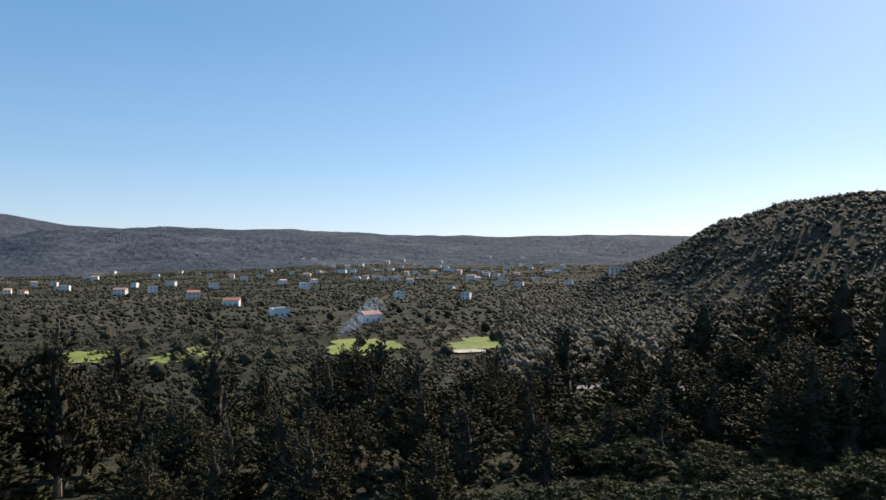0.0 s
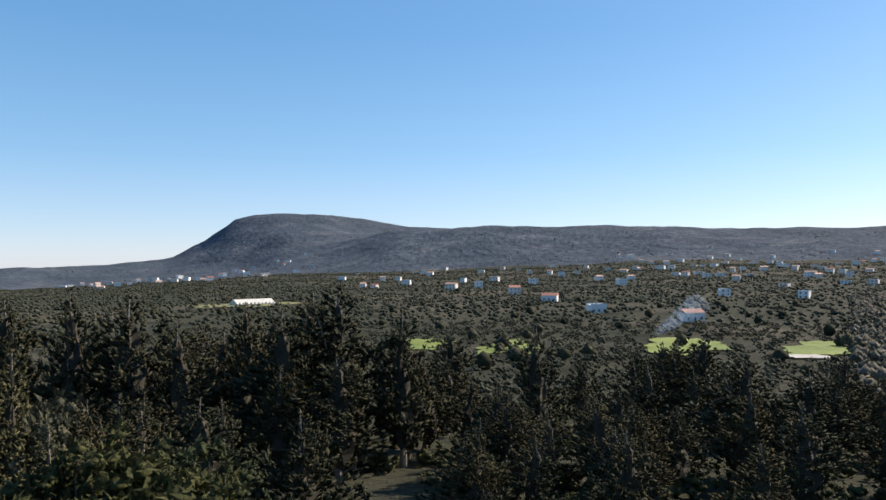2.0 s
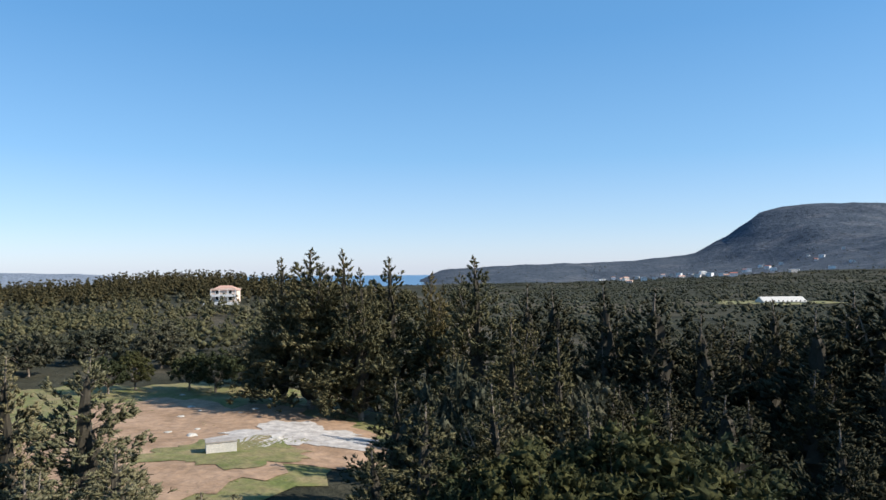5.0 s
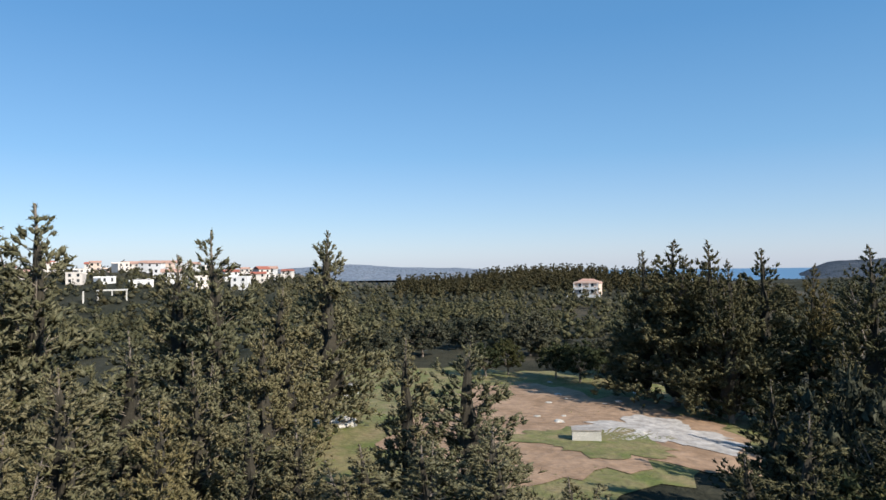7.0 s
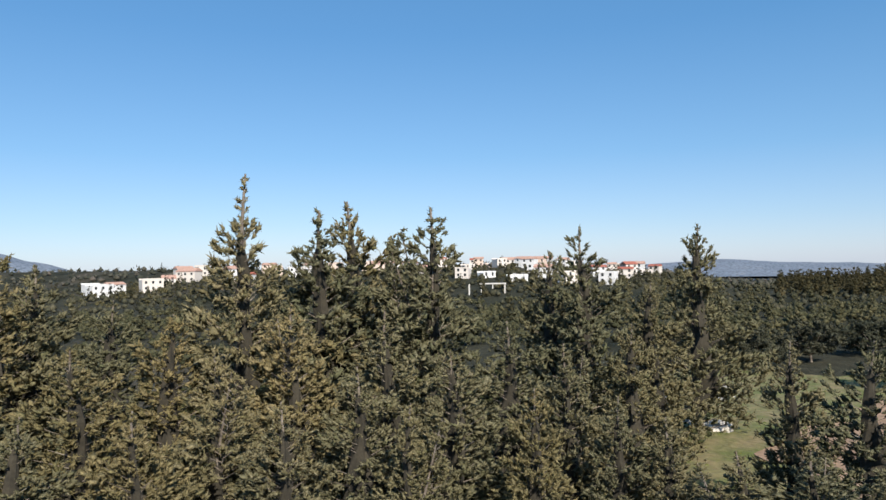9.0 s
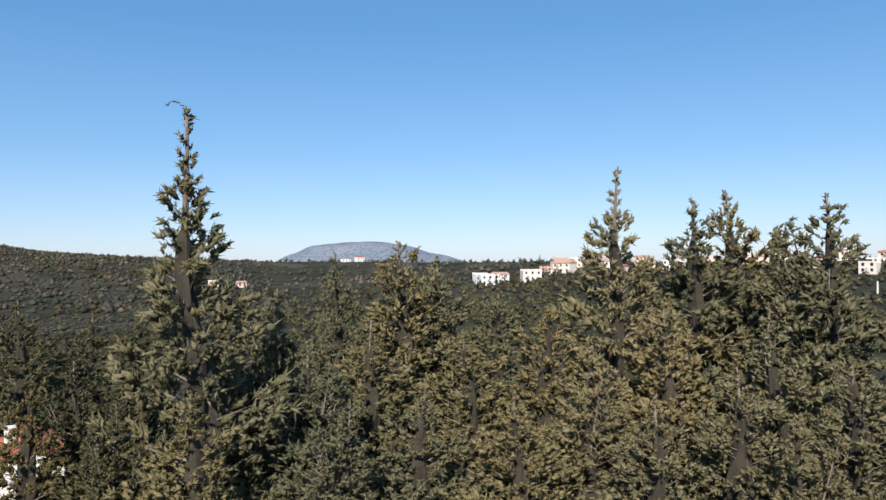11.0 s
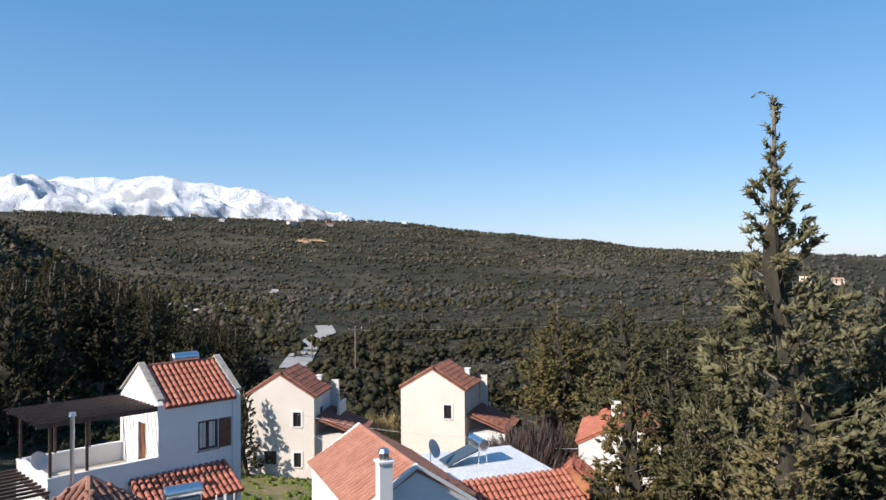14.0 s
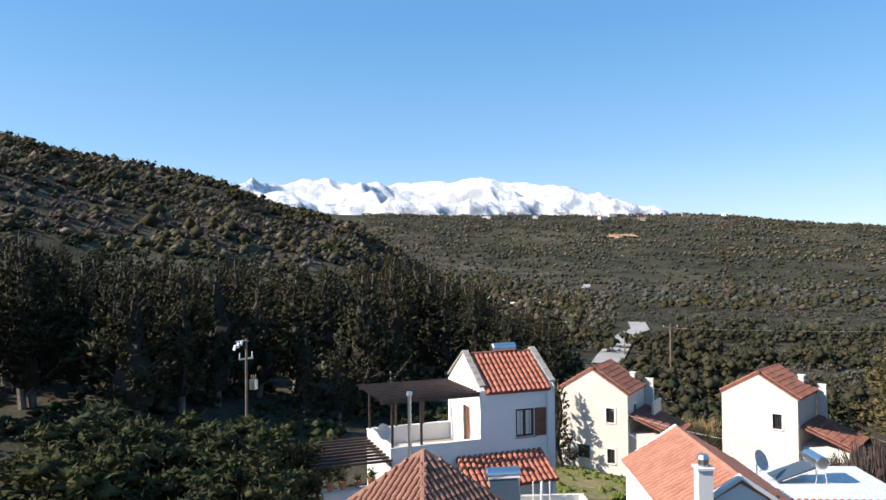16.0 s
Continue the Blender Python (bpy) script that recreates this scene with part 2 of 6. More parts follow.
def wobble(x, y, size, seed=0.0):
    """Cheap rolling relief, about -1 to 1, with features of that size in metres."""
    k = 6.283 / size
    return (np.sin(k * (x + 0.37 * y) + seed) + np.sin(k * (0.83 * y - 0.61 * x) * 1.31 + 2.1 * seed)
            + 0.6 * np.sin(k * 2.3 * (x - 0.5 * y) + 1.7 + seed) + 0.6 * np.sin(k * 2.9 * (y + 0.28 * x) + 4.1 * seed)
            + 0.35 * np.sin(k * 5.3 * (x + 0.9 * y) + seed) + 0.35 * np.sin(k * 6.1 * (y - 0.7 * x) + 2.0)) / 3.2


RADII = (0, 30, 60, 110, 200, 350, 600, 1000, 1500, 2500, 4900)
SECTORS = {  # direction: height of the open ground at those distances
    -75: (3, 3, 1, -1, -4, -8, -10, -5, 5, 20, 20),
    -25: (3, 3, -1, -3, -6, -10, -12, -4, 14, 30, 30),
    5: (3, 2, -2, -5, -9, -11, -9, -1, 17, 40, 40),
    35: (3, 2, -2, -6, -10, -12, -12, -8, 2, 20, 30),
    58: (3, 2, 0, -3, -8, -12, -14, -16, -20, -40, -70),
    83: (3, 3, 2, 1.5, 1, 4, 0, -12, -28, -60, -80),
    98: (3, 3, 2.5, 2, 1, 2, -3, -12, -28, -60, -80),
}
SECTORS.update({
    115: (3, 3, 3, 3, 1, 4, 9, 4, 0, -10, -40),
    145: (3, 3, 3, 2, 1, 4, 6, 10, 15, 15, 15),
    172: (3, 2.5, 2, -1, -3, -4, -5, 0, 8, 8, 8),
    205: (3, 2, -0.6, -1.5, -3, -4, -3, 8, 10, 10, 10),
    228: (3, 3, 1.5, 0, 2, 6, 8, 10, 10, 10, 10),
    255: (3, 3, 3, 3, 5, 8, 8, 10, 10, 10, 10),
})
S_AZ = np.array(sorted(SECTORS))
S_Z = np.array([SECTORS[a] for a in S_AZ], float)
LOGR = np.log(np.array(RADII, float) + 25)


def around(az, stops):
    """Smooth value by direction from (az, value) stops, az from -105 to 255."""
    a = np.array([p[0] for p in stops], float)
    v = np.array([p[1] for p in stops], float)
    i = np.clip(np.searchsorted(a, az) - 1, 0, len(a) - 2)
    u = smooth((az - a[i]) / (a[i + 1] - a[i])) * 0.5 + np.clip((az - a[i]) / (a[i + 1] - a[i]), 0, 1) * 0.5
    return v[i] * (1 - u) + v[i + 1] * u


# crest lines: (direction, distance, height); front and back width; relief
RIDGES = [
    # the near hill that curls round behind the houses and the pine wood
    ([(-105, 300, 60), (-85, 340, 85), (-55, 420, 80), (-31, 470, 55), (-25, 500, 54), (-21, 540, 47), (-15, 600, 20), (-8, 650, -6)], 250, 320, 1.5),
    ([(210, 330, -3), (222, 320, 8), (226, 310, 20), (229, 300, 29), (234, 300, 36), (240, 295, 45), (247, 300, 52), (255, 300, 60)], 250, 320, 1.5),
    # scrub-covered hill before the snow
    ([(165, 900, 8), (175, 950, 24), (181, 1000, 30), (186, 1050, 43), (194, 1080, 61), (203, 1100, 77), (221, 1100, 84), (240, 1100, 88), (255, 1100, 80)], 620, 500, 5),
    # low wooded ridges round the village
    ([(72, 380, -8), (78, 380, 3), (84, 370, 6), (90, 380, 5), (94, 400, 0), (98, 420, -6)], 140, 250, 0.6),
    ([(100, 440, 2), (108, 430, 9), (116, 430, 13), (126, 440, 14), (137, 450, 12), (143, 520, 14), (150, 700, 15), (160, 900, 18), (175, 950, 20)], 260, 300, 1.0),
    # long ridge across the valley
    ([(-60, 2500, 120), (-19, 2600, 122), (-9, 2600, 130), (0, 2600, 128), (9, 2600, 149), (16, 2620, 157), (22.4, 2600, 161), (29.5, 2620, 150), (35, 2800, 100), (42, 3000, 45)], 1100, 800, 9),
    # flat-topped mountain
    ([(20, 3700, 190), (28, 3700, 225), (32.5, 3650, 270), (35.5, 3600, 283), (38.8, 3600, 288), (40.6, 3600, 278), (41.9, 3600, 255), (43.1, 3600, 205), (44.3, 3600, 148), (46.8, 3500, 66), (51.5, 3300, 34), (60, 3000, 24), (66, 2900, 4), (69.5, 2850, -30)], 1000, 900, 8),
]


def ground_z(x, y):
    x, y = np.asarray(x, float), np.asarray(y, float)
    r = np.hypot(x, y)
    az = (np.degrees(np.arctan2(-x, y)) + 105) % 360 - 105
    ext_az = np.concatenate([[S_AZ[-1] - 360], S_AZ, [S_AZ[0] + 360]])
    i = np.clip(np.searchsorted(ext_az, az) - 1, 0, len(ext_az) - 2)
    u = smooth((az - ext_az[i]) / (ext_az[i + 1] - ext_az[i]))
    lr = np.log(r + 25)
    j = np.clip(np.searchsorted(LOGR, lr) - 1, 0, len(LOGR) - 2)
    w = np.clip((lr - LOGR[j]) / (LOGR[j + 1] - LOGR[j]), 0, 1)
    zz = np.concatenate([S_Z[-1:], S_Z, S_Z[:1]])
    z = (zz[i, j] * (1 - u) + zz[i + 1, j] * u) * (1 - w) + (zz[i, j + 1] * (1 - u) + zz[i + 1, j + 1] * u) * w
    z = z + wobble(x, y, 70, 1.0) * 0.5 * smooth((r - 60) / 150) + wobble(x, y, 400, 2.0) * 3 * smooth((r - 300) / 900)
    for crest, front, behind, relief in RIDGES:
        lo, hi = crest[0][0], crest[-1][0]
        d = around(az, [(c[0], c[1]) for c in crest]) + wobble(x, y, front * 0.6, 3.0) * front * 0.05
        h = around(az, [(c[0], c[2]) for c in crest])
        k = np.where(r < d, (d - r) / front, (r - d) / behind)
        shape = (1 - smooth(k)) * 0.75 + 0.25 * np.clip(1 - k, 0, 1)
        edge = smooth((az - lo) / 4 + 0.02) * smooth((hi - az) / 4 + 0.02)
        if lo < -100:
            edge = smooth((hi - az) / 4)
        if hi > 250:
            edge = smooth((az - lo) / 4)
        rise = (h + (wobble(x, y, front * 0.45, lo) * 0.7 + wobble(x, y, front * 0.13, hi) * 0.3) * relief - z) * shape * edge
        z = z + np.maximum(rise, 0)
    return z


def gz(x, y):
    return float(ground_z(x, y))


def at(az, dist, lift=0.0):
    """A place on the ground in that direction and distance."""
    p = way(az) * dist
    return Vector((p.x, p.y, gz(p.x, p.y) + lift))


def mesh_of(name, verts, faces, material, smooth_shade=False):
    me = bpy.data.meshes.new(name)
    me.from_pydata(verts if isinstance(verts, list) else verts.tolist(), [], faces if isinstance(faces, list) else faces.tolist())
    me.materials.append(material)
    if smooth_shade:
        me.polygons.foreach_set("use_smooth", [True] * len(me.polygons))
    me.update()
    return me


def fan_sheet(name, az0, az1, n_az, radii, zfun, material, closed=False):
    a = np.radians(np.linspace(az0, az1, n_az + 1)[: n_az if closed else None])
    R, A = np.meshgrid(radii, a, indexing="ij")
    X, Y = -np.sin(A) * R, np.cos(A) * R
    Z = zfun(X, Y)
    v = np.stack([X, Y, Z], -1).reshape(-1, 3)
    m = len(a)
    k = np.arange(m if closed else m - 1)
    f = []
    for i in range(len(radii) - 1):
        p, q = i * m + k, i * m + (k + 1) % m
        f.append(np.stack([p, p + m, q + m, q], -1))
    return new(name, mesh_of(name, v, np.concatenate(f), material, True))


def far_z(x, y):
    """Far hills, cut by gullies below their crests."""
    z = ground_z(x, y)
    cut = np.array([noise.ridged_multi_fractal((p_ / 700, q_ / 700, 1.7), 1.0, 2.0, 4, 1.0, 2.0) for p_, q_ in zip(x.ravel(), y.ravel())]).reshape(x.shape) - 1.1
    r = np.hypot(x, y)
    crest = np.where(z > 215, 0.25, 1.0)
    return z + cut * np.clip((z - 25) / 90, 0, 1) * 22 * crest * smooth((2480 - r) / 300 + np.where(r > 2750, 1.2, 0)) * (1 - smooth((r - 3350) / 200))


def radial_steps(lo, hi, n):
    return np.exp(np.linspace(math.log(lo), math.log(hi), n))


# the blue of distance haze is mixed into these base colours
FAR_RIDGE = hill_material("hazed_maquis_slope", (0.05, 0.064, 0.085), (0.072, 0.088, 0.112), (0.125, 0.132, 0.148), 0.006)
ground = fan_sheet("ground", -105, 255, 480, np.concatenate([[0.001], radial_steps(2, 1600, 150)]), ground_z, GROUND, True)
tagged(ground, "dry scrubby ground rolling down into a wide green valley", "ground", kind="structure")
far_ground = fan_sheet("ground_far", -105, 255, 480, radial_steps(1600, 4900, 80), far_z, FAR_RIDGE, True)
tagged(far_ground, "distant wooded ridges and a flat-topped mountain, tinted blue for haze", "hills", kind="structure")

SEA = mat("sea_water", (0.1, 0.2, 0.32), 0.45)[0]
sea = fan_sheet("water", 40, 84, 60, radial_steps(1500, 4950, 6), lambda x, y: x * 0 - 36, SEA)
tagged(sea, "calm blue sea beyond the coast", "sea", kind="structure")


def snow_z(x, y):
    r = np.hypot(x, y)
    az = (np.degrees(np.arctan2(-x, y)) + 105) % 360 - 105
    h = around(az, [(188, -20), (199, 170), (203, 260), (205, 312), (208, 372), (212, 468), (218, 528), (222, 500), (226, 532), (230.5, 522), (236, 530), (245, 560), (254, 500)])
    k = np.where(r < 4500, (4500 - r) / 1900, (r - 4500) / 700)
    crag = np.array([noise.ridged_multi_fractal((p_ / 620, q_ / 620, 0.3), 1.0, 2.1, 6, 1.0, 2.0) for p_, q_ in zip(x.ravel(), y.ravel())]).reshape(x.shape) - 1.0
    body = (1 - np.clip(k, 0, 1)) ** 0.85
    return (h - 22) * body + crag * (58 + 90 * np.clip(k * 3, 0, 1)) * np.clip(body * 2, 0, 1) - 40 * np.clip(k, 0, 1)


snow_mountain = fan_sheet("backdrop_mountain", 186, 254.5, 330, np.linspace(2700, 4950, 90), snow_z, snow_material())
tagged(snow_mountain, "snow-covered mountain range with bare rock showing through", "mountains", kind="structure")


def blue_hill_z(x, y):
    r = np.hypot(x, y)
    az = np.degrees(np.arctan2(-x, y)) % 360
    h = around(az, [(90, -20), (93, -6), (97, 2), (99, 12), (101.5, 28), (104, 18), (108, 0), (112, -30), (148, -30), (153, 75), (155, 122), (157.6, 150), (160, 146), (162.6, 126), (164.2, 80), (166, 20), (168, -30), (174, -30)])
    return (h + wobble(x, y, 300, 5.0) * 3) * (1 - smooth(np.abs(r - 4300) / 600)) - 60 * smooth(np.abs(r - 4300) / 600)


# pale blue-grey base colours stand in for haze before the hill
blue_hill = fan_sheet("backdrop_hill", 90, 174, 200, np.linspace(3650, 4900, 30), blue_hill_z, hill_material("haze_tinted_hill", (0.16, 0.195, 0.25), (0.19, 0.225, 0.28), (0.25, 0.265, 0.3), 0.006))
tagged(blue_hill, "far hill with the blue-grey of haze put into its colour", "hill", kind="structure")


# ---- plants ----
rng = np.random.default_rng(7)


def unit(v):
    return v / np.maximum(np.linalg.norm(v, axis=-1, keepdims=True), 1e-9)


def sprays(p, d, length, width, r):
    """Kite-shaped leaf sprays at p, pointing along d. Returns verts and faces."""
    n = len(p)
    d = unit(d)
    side = unit(np.cross(d, unit(r.normal(size=(n, 3)))))
    lift = np.cross(side, d) * (width * 0.35)[:, None]
    a = p
    b = p + d * (length * 0.45)[:, None] + side * (width / 2)[:, None]
    c = p + d * length[:, None] - lift
    e = p + d * (length * 0.45)[:, None] - side * (width / 2)[:, None] + lift
    v = np.stack([a, b, c, e], 1).reshape(-1, 3)
    return v, (np.arange(n * 4).reshape(n, 4))


def octahedron():
    v = [(1, 0, 0), (-1, 0, 0), (0, 1, 0), (0, -1, 0), (0, 0, 1), (0, 0, -1)]
    f = [(0, 2, 4), (2, 1, 4), (1, 3, 4), (3, 0, 4), (2, 0, 5), (1, 2, 5), (3, 1, 5), (0, 3, 5)]
    return np.array(v, float) * 0.7, np.array(f)


def rounded():
    v, f = octahedron()
    v = [tuple(p) for p in v / 0.7]
    mids, out = {}, []
    for a, b, c in f:
        e = []
        for i, j in ((a, b), (b, c), (c, a)):
            k = (min(i, j), max(i, j))
            if k not in mids:
                mids[k] = len(v)
                v.append(tuple((v[i][n] + v[j][n]) / math.sqrt(2) for n in range(3)))
            e.append(mids[k])
        out += [(a, e[0], e[2]), (b, e[1], e[0]), (c, e[2], e[1]), (e[0], e[1], e[2])]
    return np.array(v, float) * 0.78, np.array(out)


SMALL_MASS, ROUND_MASS = octahedron(), rounded()


def tufts(centre, radii, q, per, length, width, lump=0.3, mass=SMALL_MASS):
    """Lumpy leaf masses, each with leaf sprays standing out of it. Triangles only."""
    n = len(centre)
    OCT_V, OCT_F = mass
    turn = q.random(n) * 6.283
    c, s_ = np.cos(turn)[:, None], np.sin(turn)[:, None]
    ov = OCT_V[None] * (1 + lump * q.normal(size=(n, len(OCT_V), 1)).clip(-1.2, 1.2))
    x, y = ov[..., 0] * c - ov[..., 1] * s_, ov[..., 0] * s_ + ov[..., 1] * c
    v = np.stack([x, y, ov[..., 2]], -1) * radii[:, None, :] + centre[:, None, :]
    f = OCT_F[None] + (np.arange(n) * len(OCT_V))[:, None, None]
    v, f = v.reshape(-1, 3), f.reshape(-1, 3)
    m = n * per
    who = np.repeat(np.arange(n), per)
    off = unit(q.normal(size=(m, 3)) + np.array([0, 0, 0.25]))
    rad = radii[who, 0]
    p = centre[who] + off * radii[who] * q.uniform(0.55, 0.95, (m, 1))
    d = unit(off * 0.55 + q.normal(size=(m, 3)) * 0.75)
    side = unit(np.cross(d, off + q.normal(size=(m, 3)) * 0.5))
    lo, w = q.uniform(0.6, 1.3, m) * length * rad, q.uniform(0.6, 1.3, m) * width * rad
    pv = np.stack([p - side * (w / 2)[:, None], p + side * (w / 2)[:, None], p + d * lo[:, None]], 1).reshape(-1, 3)
    pf = np.arange(m * 3).reshape(m, 3) + len(v)
    return np.concatenate([v, pv]), np.concatenate([f, pf])


def plumes(p, d, length, q, per):
    """Feathery twigs: spindles along d at p, each with fine sprays off its sides. Triangles only."""
    n = len(p)
    u = unit(np.cross(d, unit(q.normal(size=(n, 3)))))
    w = np.cross(d, u)
    fat = length * q.uniform(0.13, 0.22, n)
    ring = [p + d * (length * q.uniform(-0.05, 0.2, n))[:, None] + (u * math.cos(k * 1.5708) + w * math.sin(k * 1.5708)) * (fat * q.uniform(0.6, 1.4, n))[:, None] for k in range(4)]
    v = np.stack([p - d * (length * 0.4)[:, None], p + d * (length * 0.6)[:, None]] + ring, 1)
    one = np.array([(0, 3, 2), (0, 4, 3), (0, 5, 4), (0, 2, 5), (1, 2, 3), (1, 3, 4), (1, 4, 5), (1, 5, 2)])
    f = (one[None] + (np.arange(n) * 6)[:, None, None]).reshape(-1, 3)
    v = v.reshape(-1, 3)
    who = np.repeat(np.arange(n), per)
    m = len(who)
    t = q.uniform(0, 6.283, m)
    off = u[who] * np.cos(t)[:, None] + w[who] * np.sin(t)[:, None]
    foot = p[who] + d[who] * (length[who] * q.uniform(-0.3, 0.4, m))[:, None] + off * (fat[who] * 0.5)[:, None]
    go = unit(d[who] * 0.8 + off * 0.9 + q.normal(size=(m, 3)) * 0.35)
    wide = unit(np.cross(go, off + q.normal(size=(m, 3)) * 0.6)) * (length[who] * q.uniform(0.05, 0.1, m))[:, None]
    tip = foot + go * (length[who] * q.uniform(0.3, 0.6, m))[:, None]
    pv = np.stack([foot - wide, foot + wide, tip], 1).reshape(-1, 3)
    return np.concatenate([v, pv]), np.concatenate([f, np.arange(m * 3).reshape(m, 3) + len(v)])


def lathe(profile, sides, centre=None, lump=0.0, r=None):
    """A closed column from (radius, z) rings."""
    v, f = [], []
    for i, (rad, z) in enumerate(profile):
        cx, cy = (0, 0) if centre is None else centre(z)
        for k in range(sides):
            a = 6.2832 * k / sides
            q = rad * (1 + (lump * (r.random() - 0.5) * 2 if r is not None else 0))
            v.append((cx + q * math.cos(a), cy + q * math.sin(a), z))
    for i in range(len(profile) - 1):
        for k in range(sides):
            f.append((i * sides + k, i * sides + (k + 1) % sides, (i + 1) * sides + (k + 1) % sides, (i + 1) * sides + k))
    return v, f


def stick(a, b, r0, r1, sides=5):
    """A tapered round bar from a to b: verts and faces."""
    a, b = Vector(a), Vector(b)
    d = (b - a).normalized()
    u = d.orthogonal().normalized()
    w = d.cross(u)
    v = [tuple(a + (u * math.cos(6.2832 * k / sides) + w * math.sin(6.2832 * k / sides)) * r0) for k in range(sides)]
    v += [tuple(b + (u * math.cos(6.2832 * k / sides) + w * math.sin(6.2832 * k / sides)) * r1) for k in range(sides)]
    f = [(k, (k + 1) % sides, sides + (k + 1) % sides, sides + k) for k in range(sides)]
    f += [tuple(range(sides))[::-1], tuple(range(sides, 2 * sides))]
    return v, f


def gather(pieces):
    """Joins (verts, faces) pieces into one pair."""
    v, f = [], []
    for pv, pf in pieces:
        k = len(v)
        v.extend(tuple(q) for q in pv)
        f.extend(tuple(int(i) + k for i in q) for q in pf)
    return v, f


def part(name, verts, faces, material, parent, label="", smooth_shade=False):
    ob = new(name, mesh_of(name, verts, faces, material, smooth_shade))
    ob.parent = parent
    if label:
        ob["label"] = label
    return ob


def conifer(name, seed, h, r, n, foliage, dense=1.0, per=12, taper=0.8, skip=0.4, spire=0.0, lean=(0, 0), tops=1, ragged=0.3, size=1.0, bare=0.08, hook=False, lift=0.2, inner=0.27):
    """A cypress at the origin: trunk with limbs, and a crown of feathery plumes on rising boughs.
    dense: boughs; per: sprays on a plume; n: limbs drawn; size: plume length; spire: share of the height taken by a thin leader; tops: leaders; bare: bare trunk below."""
    q = np.random.default_rng(seed)
    tree = new(name)

    def axis(z):
        u = z / h
        return lean[0] * u * u + 0.15 * math.sin(u * 9 + seed), lean[1] * u * u + 0.15 * math.sin(u * 7 + 2 * seed)

    leaders = [(0.0, 0.0, 1.0)]
    for k in range(tops - 1):
        a = q.random() * 6.28
        leaders.append((math.cos(a) * r * 0.45, math.sin(a) * r * 0.45, 0.8 + 0.17 * q.random()))

    wood = [lathe([(0.022 * h * (1 - 0.93 * t) + 0.012, t * h) for t in np.linspace(0, 0.985, 14)], 7, axis)]
    P, D, L = [], [], []
    count = int(88 * dense)
    for lx, ly, lh in leaders:
        side_top = lx != 0
        top = h * lh
        if side_top:
            ax = axis(h * 0.4)
            wood.append(stick((ax[0], ax[1], h * 0.4), (axis(top)[0] + lx, axis(top)[1] + ly, top * 0.97), 0.008 * h, 0.015, 5))
        low = 0.5 if side_top else bare
        for b in range(int(count * (0.4 if side_top else 1))):
            u = low + (0.995 - low) * ((b + q.random()) / (count * (0.4 if side_top else 1))) ** 0.9
            thin = u > 1 - spire
            if thin and q.random() < skip:
                continue
            full = min(1.0, (u - bare + 0.06) / 0.2)
            rad = r * (0.5 + 0.5 * full) * max(0.0, 1 - u) ** taper
            if side_top or (tops > 1 and u > 0.55):
                rad = min(rad * 0.75, r * 0.42)
            rad = rad * (0.35 if thin else 1.0) + 0.02 * h * (1.3 - u)
            a = b * 2.39996 + q.normal() * 0.35
            # boughs swell and shrink from side to side and in whorls up the trunk
            swell = 1 + ragged * (0.35 * math.sin(2 * a + u * 9 + seed) + 0.3 * math.sin(u * 34 + seed * 1.7 + a) + q.normal() * 0.22)
            rad *= max(0.3, swell)
            z0 = max(0.02, u - 0.02) * top
            cx, cy = axis(z0)
            cx, cy = cx + lx * min(1, u * 1.1), cy + ly * min(1, u * 1.1)
            out = np.array([math.cos(a), math.sin(a), 0.0])
            base = np.array([cx, cy, z0])
            rise = lift + (0.95 - lift) * u * u + 0.25 * q.random()
            tip = base + out * rad + np.array([0, 0, min(rad * rise, top * 1.0 - z0 + 0.15)])
            if b % 3 < n:
                wood.append(stick(tuple(base), tuple(base * 0.25 + tip * 0.75), 0.004 * h * (1 - u) + 0.012, 0.008, 3))
            m = max(2, int(rad * 6.5 / size + 1.5))
            w = q.random(m) ** 0.5 * 0.8 + 0.22
            fan = np.array([-out[1], out[0], 0.0])
            spread_ = q.normal(size=(m, 1)) * 0.16 * rad * w[:, None]
            pts = base + (tip - base) * w[:, None] + fan * spread_ + np.array([0, 0, 1.0]) * q.normal(size=(m, 1)) * 0.07 * (rad + 0.4)
            P.append(pts)
            D.append(unit((tip - base)[None] / max(rad, 0.2) * 0.9 + fan * spread_ * 1.5 + q.normal(size=(m, 3)) * 0.45 + np.array([0, 0, 0.25])))
            L.append(q.uniform(0.45, 0.95, m) * (0.42 + 0.5 * min(1, rad / 2.5)) * size)
    if hook:
        x0, y0 = axis(h)
        w = np.linspace(0, 1, 6)
        P.append(np.stack([x0 + w * 0.55 * hook, y0 + w * 0.3, h * 0.985 + 0.28 * np.sin(w * 2.4)], -1))
        D.append(np.stack([np.full(6, 1.0 * hook), np.full(6, 0.3), 0.5 - w], -1))
        L.append(np.full(6, 0.16))
    v, f = plumes(np.concatenate(P), unit(np.concatenate(D)), np.concatenate(L), q, per)
    # inner core: fills the crown, its dark colour painting the shade between boughs
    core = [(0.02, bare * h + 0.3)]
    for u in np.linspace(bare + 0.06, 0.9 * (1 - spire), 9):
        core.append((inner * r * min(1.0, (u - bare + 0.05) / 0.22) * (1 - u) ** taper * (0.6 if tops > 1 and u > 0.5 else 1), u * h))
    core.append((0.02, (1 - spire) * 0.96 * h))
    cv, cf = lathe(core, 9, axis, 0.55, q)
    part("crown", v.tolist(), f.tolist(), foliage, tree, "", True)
    part("inner_crown", cv, cf, SHADED_TWIG, tree, "twiggy crown core coloured dark for the shade inside")
    wv, wf = gather(wood)
    part("trunk", wv, wf, BARK, tree)
    return tree


